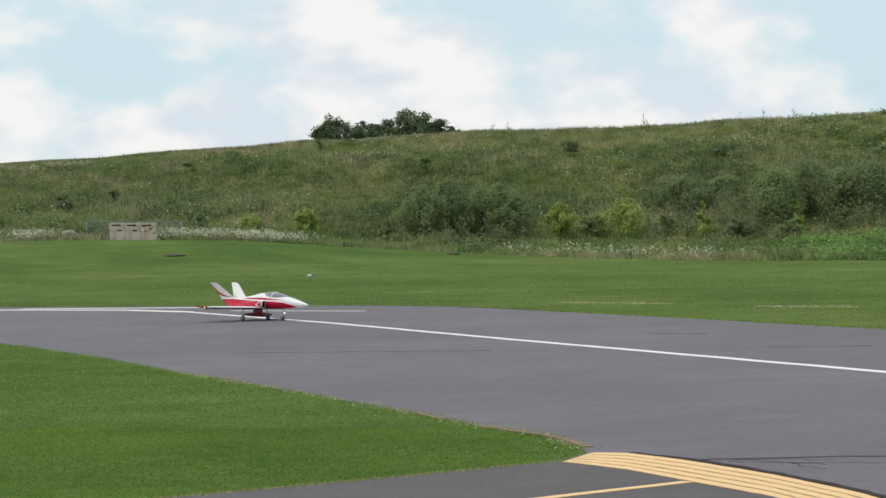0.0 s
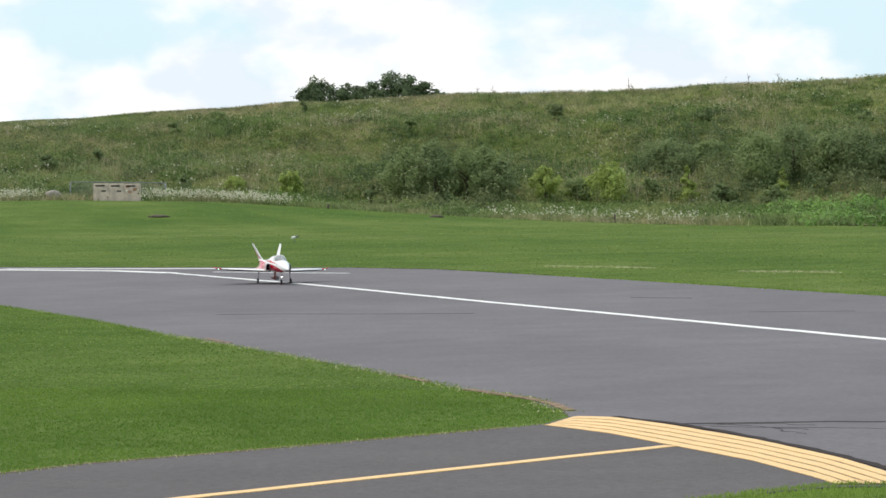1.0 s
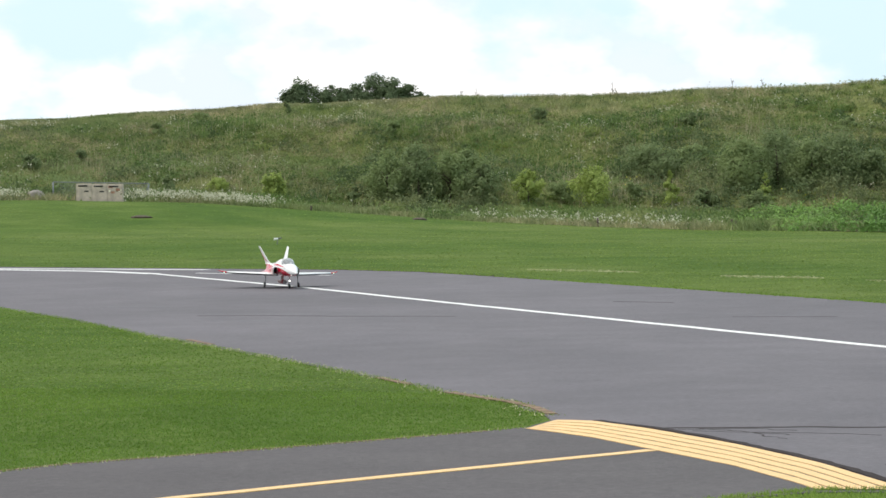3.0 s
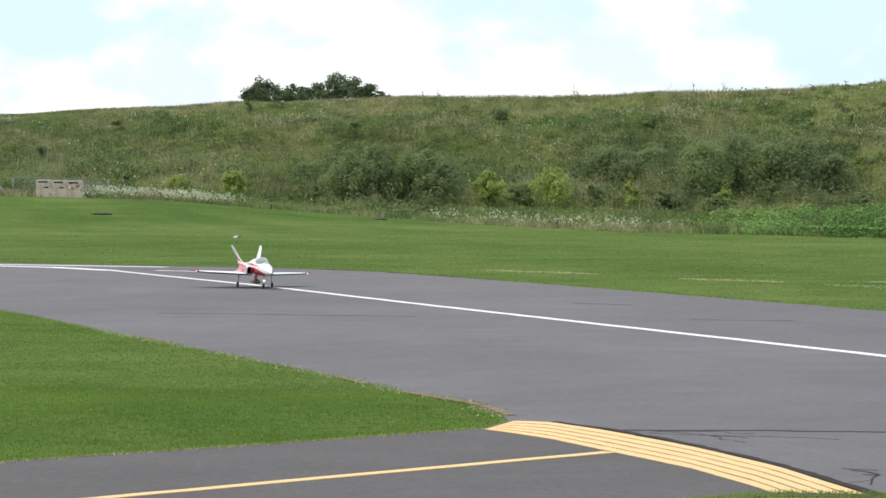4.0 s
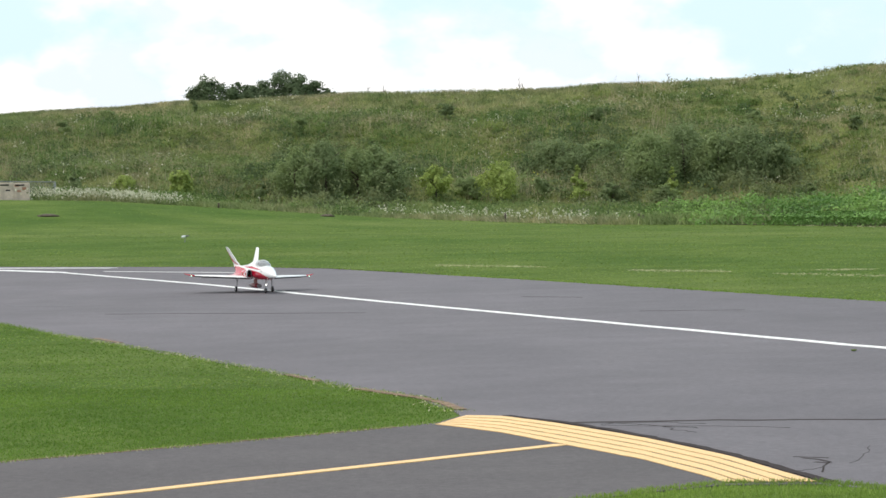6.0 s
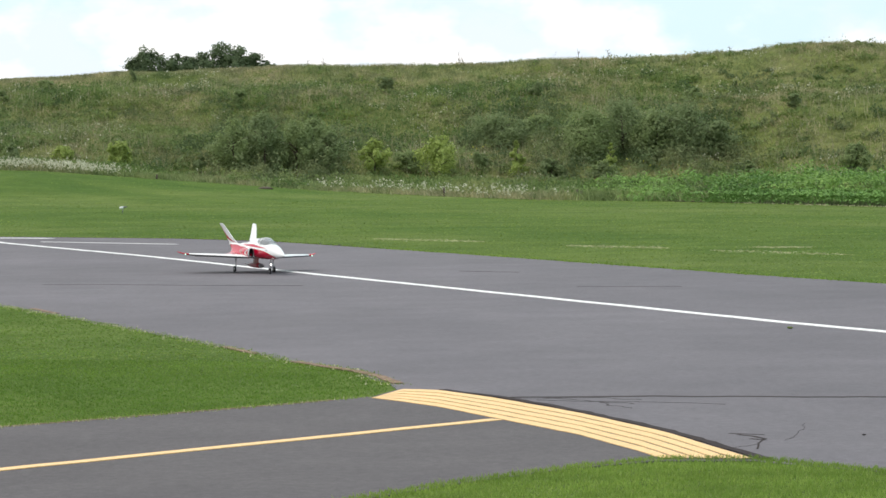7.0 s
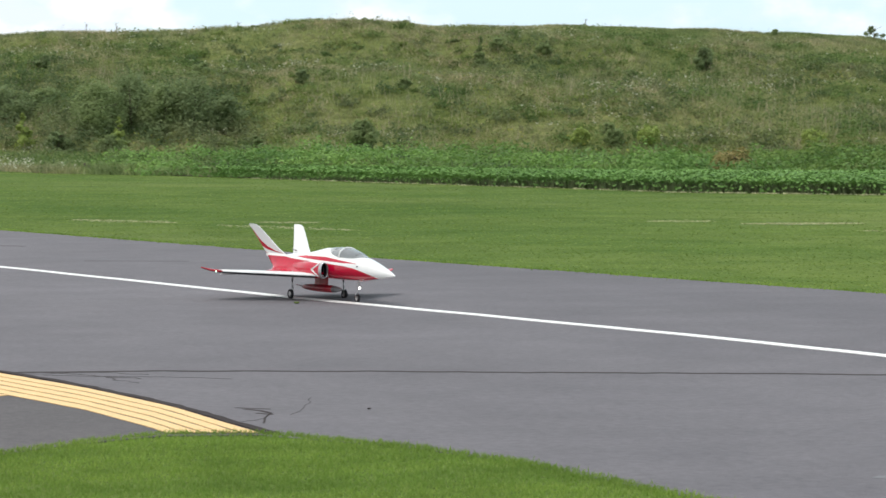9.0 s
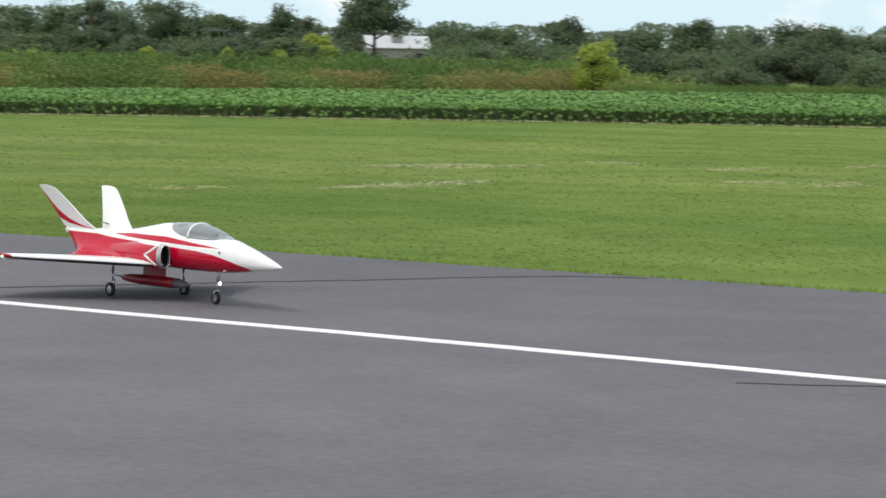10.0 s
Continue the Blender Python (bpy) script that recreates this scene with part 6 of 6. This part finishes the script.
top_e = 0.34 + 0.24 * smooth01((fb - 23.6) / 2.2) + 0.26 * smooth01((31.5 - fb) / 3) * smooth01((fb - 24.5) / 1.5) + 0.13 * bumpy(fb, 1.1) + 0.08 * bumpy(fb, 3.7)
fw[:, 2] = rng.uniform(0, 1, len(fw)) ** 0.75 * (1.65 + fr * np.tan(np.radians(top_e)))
tagged(new("far_woods", soup("far_woods", leaves(fw, 0.4, 1.5), TREE_HAZED, 4)), "green woods along the horizon, haze put into their colour", "woods", kind="stuff")

for name, mat, words, n in (("far_copse", FAR_DARK, "dark green copse below the far treeline", 150), ("far_thicket", FAR_MID, "mid green thicket below the far treeline", 130)):
    c = sample_polar(24.6, 50, 262, 330, n)
    cb, cr_ = np.degrees(np.arctan2(c[:, 0], c[:, 1])), np.hypot(c[:, 0], c[:, 1])
    lim = np.where((cb > 33.1) & (cb < 34.8), 0.0, 0.22 + 0.16 * bumpy(cb, 1.3))
    high = np.maximum((1.65 + cr_ * np.tan(np.radians(lim))) * rng.uniform(0.55, 1.0, n), 0.6)
    tagged(new(name, soup(name, mound_leaves(c, rng.uniform(2.0, 4.2, n), high, 620, 0.22, 0.5, 1.2), mat, 4)), words, "woods", kind="stuff")

BARN_ROOF = plain("white_metal_roofing", (0.54, 0.54, 0.56), 0.5, 0.1, 0.4, 0.06, 1.5)
BARN_WALL = plain("weathered_grey_boards", (0.30, 0.29, 0.28), 0.8, 0, 0.2, 0.2, 2.0)
HOUSE_WALL = plain("pale_house_siding", (0.62, 0.60, 0.56), 0.7, 0, 0.2, 0.08, 1.0)
HOUSE_ROOF = plain("grey_roof_shingles", (0.20, 0.19, 0.19), 0.85, 0, 0.2, 0.2, 2.0)
GLASS = plain("dark_window_glass", (0.03, 0.035, 0.04), 0.1, 0, 0.5, 0.1)
CONCRETE = plain("weathered_pale_concrete", (0.56, 0.475, 0.40), 0.9, 0, 0.2, 0.30, 2.6)
RUST = plain("rust_stained_concrete", (0.40, 0.22, 0.15), 0.9, 0, 0.2, 0.25, 4.0)
GALV = plain("galvanised_pipe", (0.22, 0.24, 0.25), 0.6, 0.3, 0.4, 0.1)
STONE = plain("grey_boulder", (0.28, 0.26, 0.23), 0.95, 0, 0.2, 0.25, 2.0)


def house(name, bearing, r_, length, depth, wall_h, roof_h, turn, wall_m, roof_m, words, category, windows, lift=0.0):
    p = polar(bearing, r_)
    root = new(name)
    root.matrix_world = pose(p[0], p[1], lift, 0, 0, -bearing + turn)
    tagged(root, words, category)
    L2, D2 = length / 2, depth / 2
    bm = bmesh.new()
    vs = [bm.verts.new(v) for v in ((-L2, -D2, -2), (L2, -D2, -2), (L2, D2, -2), (-L2, D2, -2), (-L2, -D2, wall_h), (L2, -D2, wall_h), (L2, D2, wall_h), (-L2, D2, wall_h), (-L2, 0, wall_h + roof_h * 0.97), (L2, 0, wall_h + roof_h * 0.97))]
    for f in ((0, 1, 5, 4), (2, 3, 7, 6), (1, 2, 6, 9, 5), (3, 0, 4, 8, 7), (3, 2, 1, 0)):
        bm.faces.new([vs[i] for i in f])
    wall = part("wall", bm, wall_m, root, "", False)
    bm = bmesh.new()
    o, t = 0.4, 0.12
    for s in (-1, 1):
        k = roof_h / D2
        a = [(-L2 - o, s * (D2 + o), wall_h - o * k), (L2 + o, s * (D2 + o), wall_h - o * k), (L2 + o, 0, wall_h + roof_h), (-L2 - o, 0, wall_h + roof_h)]
        lo = [bm.verts.new(v) for v in a]
        hi = [bm.verts.new((x, y, z + t)) for x, y, z in a]
        bm.faces.new(lo[::-1]), bm.faces.new(hi)
        for i in range(4):
            bm.faces.new((lo[i], lo[(i + 1) % 4], hi[(i + 1) % 4], hi[i]))
    roof = part("roof", bm, roof_m, root, "", False)
    for x, z, w, h in windows:
        bm = bmesh.new()
        box(bm, (x - w / 2, -D2 - 0.05, z), (x + w / 2, -D2 + 0.05, z + h))
        part("window", bm, GLASS, root, "dark window", False)
    return root, roof


barn, barn_roof = house("barn", 34.02, 400.0, 7.7, 6.5, 2.3, 1.4, 8, BARN_WALL, BARN_ROOF, "weathered barn with a white metal roof behind trees", "barn", ((-3.2, 0.6, 0.8, 1.0), (2.6, 0.6, 0.8, 1.0)), 0.5)
bm = bmesh.new()
box(bm, (-0.75, -2.3, 2.4), (0.55, -0.6, 4.15))
part("cupola", bm, BARN_WALL, barn_roof, "grey boarded cupola", False)
bm = bmesh.new()
tube(bm, [(1.9, 0, 3.5), (1.9, 0, 4.3)], [0.12, 0.12], 8)
part("vent_pipe", bm, BARN_ROOF, barn_roof, "white vent pipe")
house("house", 24.62, 620.0, 6.5, 6, 5.0, 1.8, 20, HOUSE_WALL, HOUSE_ROOF, "pale two-storey house far beyond the trees", "house", ((-2.5, 3.4, 1.0, 1.2), (0.4, 3.4, 1.0, 1.2), (2.5, 3.4, 1.0, 1.2)), -0.6)
house("house", 23.9, 640.0, 8, 7, 4.2, 2.2, -15, HOUSE_WALL, HOUSE_ROOF, "long pale house with a grey roof far beyond the hill", "house", ((-4, 3.2, 1.0, 1.2), (-1, 3.2, 1.0, 1.2), (3, 3.2, 1.0, 1.2)), 1.0)
house("house", 25.15, 650.0, 7, 7, 4.4, 2.4, 10, HOUSE_WALL, HOUSE_ROOF, "low house with a grey roof among far trees", "house", ((-2, 2.8, 1.0, 1.2), (2, 2.8, 1.0, 1.2)), 0.6)


def utility_pole(bearing, r_, height):
    p = polar(bearing, r_)
    root = new("utility_pole")
    root.matrix_world = pose(p[0], p[1], -0.1, 0, 0, -bearing)
    tagged(root, "slim grey utility pole with a crossarm before the far trees", "utility pole", "utility poles")
    bm = bmesh.new()
    tube(bm, [(0, 0, 0), (0, 0, height)], [0.08, 0.06], 8)
    part("pole", bm, BARK, root)
    bm = bmesh.new()
    box(bm, (-0.8, -0.05, height - 0.46), (0.8, 0.05, height - 0.36))
    part("crossarm", bm, GALV, root, "", False)
    for x in (-0.95, 0.0, 0.95):
        bm = bmesh.new()
        tube(bm, [(x, 0, height - 0.36), (x, 0, height - 0.18)], [0.06, 0.04], 6)
        part("insulator", bm, GALV, root)
    return Vector((p[0], p[1], height - 0.3))


pa, pb = utility_pole(30.72, 300.0, 4.4), utility_pole(32.5, 432.0, 4.6)
for off in (-0.5, 0.5):
    bm = bmesh.new()
    pts = [pa.lerp(pb, i / 12) + Vector((off, 0, -1.2 * math.sin(math.pi * i / 12))) for i in range(13)]
    tube(bm, pts, [0.025] * 13, 4)
    tagged(part("overhead_wire", bm, GALV, None), "thin sagging overhead wire", "wire", "overhead wires")

# ---- at the foot of the hill on the far left ----
BLOCK_R = 151.2


def block_stack():
    for k in range(3):
        c = polar(-6.08 + 0.29 * k, BLOCK_R)
        root = new("concrete_block")
        root.matrix_world = pose(c[0], c[1], c[2], 0, 0, 5.5 - 2 * k)
        tagged(root, ("pale concrete block with rust stains at the hill's foot" if k == 2 else "pale weathered concrete block at the hill's foot"), "concrete block", "concrete blocks in a row")
        bm = bmesh.new()
        box(bm, (-0.385, -0.4, -0.05), (0.385, 0.4, 0.86))
        bmesh.ops.bevel(bm, geom=bm.edges[:], offset=0.03, segments=2, affect="EDGES")
        part("block", bm, CONCRETE, root, "", False)
        for x, z, w in ((-0.05, 0.70, 0.45), (0.12, 0.44, 0.22))[: 2 if k != 2 else 1]:
            bm = bmesh.new()
            box(bm, (x - w / 2, -0.415, z), (x + w / 2, -0.39, z + 0.07))
            part("slot", bm, DUCT, root, "dark recessed slot", False)
        if k == 2:
            for x, z, w, hh in ((-0.2, 0.66, 0.22, 0.12), (-0.1, 0.40, 0.18, 0.10), (0.15, 0.5, 0.2, 0.14)):
                bm = bmesh.new()
                box(bm, (x - w / 2, -0.406, z), (x + w / 2, -0.39, z + hh))
                part("rust_patch", bm, RUST, root, "rust stained patch", False)


block_stack()


def pipe_fence():
    root = new("pipe_fence")
    a, m_, b = polar(-6.65, BLOCK_R + 2), polar(-5.7, BLOCK_R + 2.2), polar(-4.88, BLOCK_R + 2)
    tagged(root, "low galvanised pipe and mesh fence behind the concrete blocks", "fence")
    hh = 0.92
    for p in (a, m_, b):
        bm = bmesh.new()
        tube(bm, [(p[0], p[1], p[2] - 0.1), (p[0], p[1], p[2] + hh)], [0.035, 0.035], 8)
        part("post", bm, GALV, root)
    for p, q in ((a, m_), (m_, b)):
        bm = bmesh.new()
        tube(bm, [(p[0], p[1], p[2] + hh), (q[0], q[1], q[2] + hh)], [0.022, 0.022], 8)
        part("rail", bm, GALV, root)
        bm = bmesh.new()
        n = 26
        for k in range(n + 1):
            f = k / n
            x, y, z = (p[i] * (1 - f) + q[i] * f for i in range(3))
            f2 = min(1, max(0, f + 0.2))
            x2, y2, z2 = (p[i] * (1 - f2) + q[i] * f2 for i in range(3))
            tube(bm, [(x, y, z), (x2, y2, z2 + hh)], [0.005, 0.005], 3)
            tube(bm, [(x2, y2, z2), (x, y, z + hh)], [0.005, 0.005], 3)
        part("mesh", bm, GALV, root, "thin wire mesh")


pipe_fence()


def boulder(bearing, r_, size, sd):
    r = random.Random(sd)
    bm = bmesh.new()
    bmesh.ops.create_icosphere(bm, subdivisions=3, radius=size)
    for v in bm.verts:
        v.co = Vector((v.co.x * 1.3, v.co.y, v.co.z * 0.9)) * (0.85 + 0.3 * noise.noise(v.co * 2.2 / size + Vector((sd, 0, 0)))) + Vector((0, 0, size * 0.4))
    p = polar(bearing, r_)
    ob = part("boulder", bm, STONE)
    ob.matrix_world = pose(p[0], p[1], p[2], 0, 0, r.uniform(0, 90))
    tagged(ob, "grey boulder among weeds at the hill's foot", "boulder")


boulder(-6.98, 153, 0.42, 3)


def lawn_marker():
    p = polar(-2.50, 97.5)
    root = new("lawn_marker")
    root.matrix_world = pose(p[0], p[1], p[2], 0, 0, 20)
    tagged(root, "small white and dark marker standing in the lawn", "marker")
    bm = bmesh.new()
    tube(bm, [(0, 0, -0.05), (0.02, 0, 0.16)], [0.014, 0.012], 8)
    part("stake", bm, GALV, root)
    bm = bmesh.new()
    tube(bm, [(-0.10, 0, 0.15), (-0.08, 0, 0.17), (0.03, 0, 0.19)], [0.015, 0.036, 0.034], 12)
    part("head", bm, JET_WHITE, root, "white rounded head")
    bm = bmesh.new()
    tube(bm, [(0.03, 0, 0.19), (0.12, 0, 0.20), (0.17, 0, 0.20)], [0.030, 0.022, 0.006], 12)
    part("tail", bm, JET_GREY, root, "dark tapering tail")


lawn_marker()
for b, r_, hh in ((6.02, 121, 0.42), (6.1, 121, 0.36), (3.52, 131, 0.4), (-1.85, 149, 0.25)):
    p = polar(b, r_)
    bm = bmesh.new()
    tube(bm, [(0, 0, -0.05), (0, 0, hh)], [0.05, 0.045], 8)
    ob = part("wooden_stake", bm, BARK)
    ob.matrix_world = pose(*p)
    tagged(ob, "short dark wooden stake at the lawn's edge", "stake", "wooden stakes at the lawn's edge")


for b, r_, w_, words in ((-5.02, 132.0, 0.45, "dark patch of bare soil on the lawn slope"), (0.18, 141.0, 0.32, "dark weathered board lying at the lawn's edge")):
    p = polar(b, r_)
    bm = bmesh.new()
    bmesh.ops.create_icosphere(bm, subdivisions=3, radius=1)
    for v in bm.verts:
        v.co = Vector((v.co.x * w_, v.co.y * 0.35, v.co.z * 0.09)) * (1 + 0.25 * noise.noise(v.co * 2.5))
    ob = part("soil_mound" if "soil" in words else "old_board", bm, BARK)
    ob.matrix_world = pose(p[0], p[1], p[2] + 0.02, 0, 0, -b + 8)
    tagged(ob, words, "soil" if "soil" in words else "board")


def motions():
    walk(jet, [(t, pose(x, y, 0.002, -1.7, 0, a)) for t, x, y, a in JET])


motions()
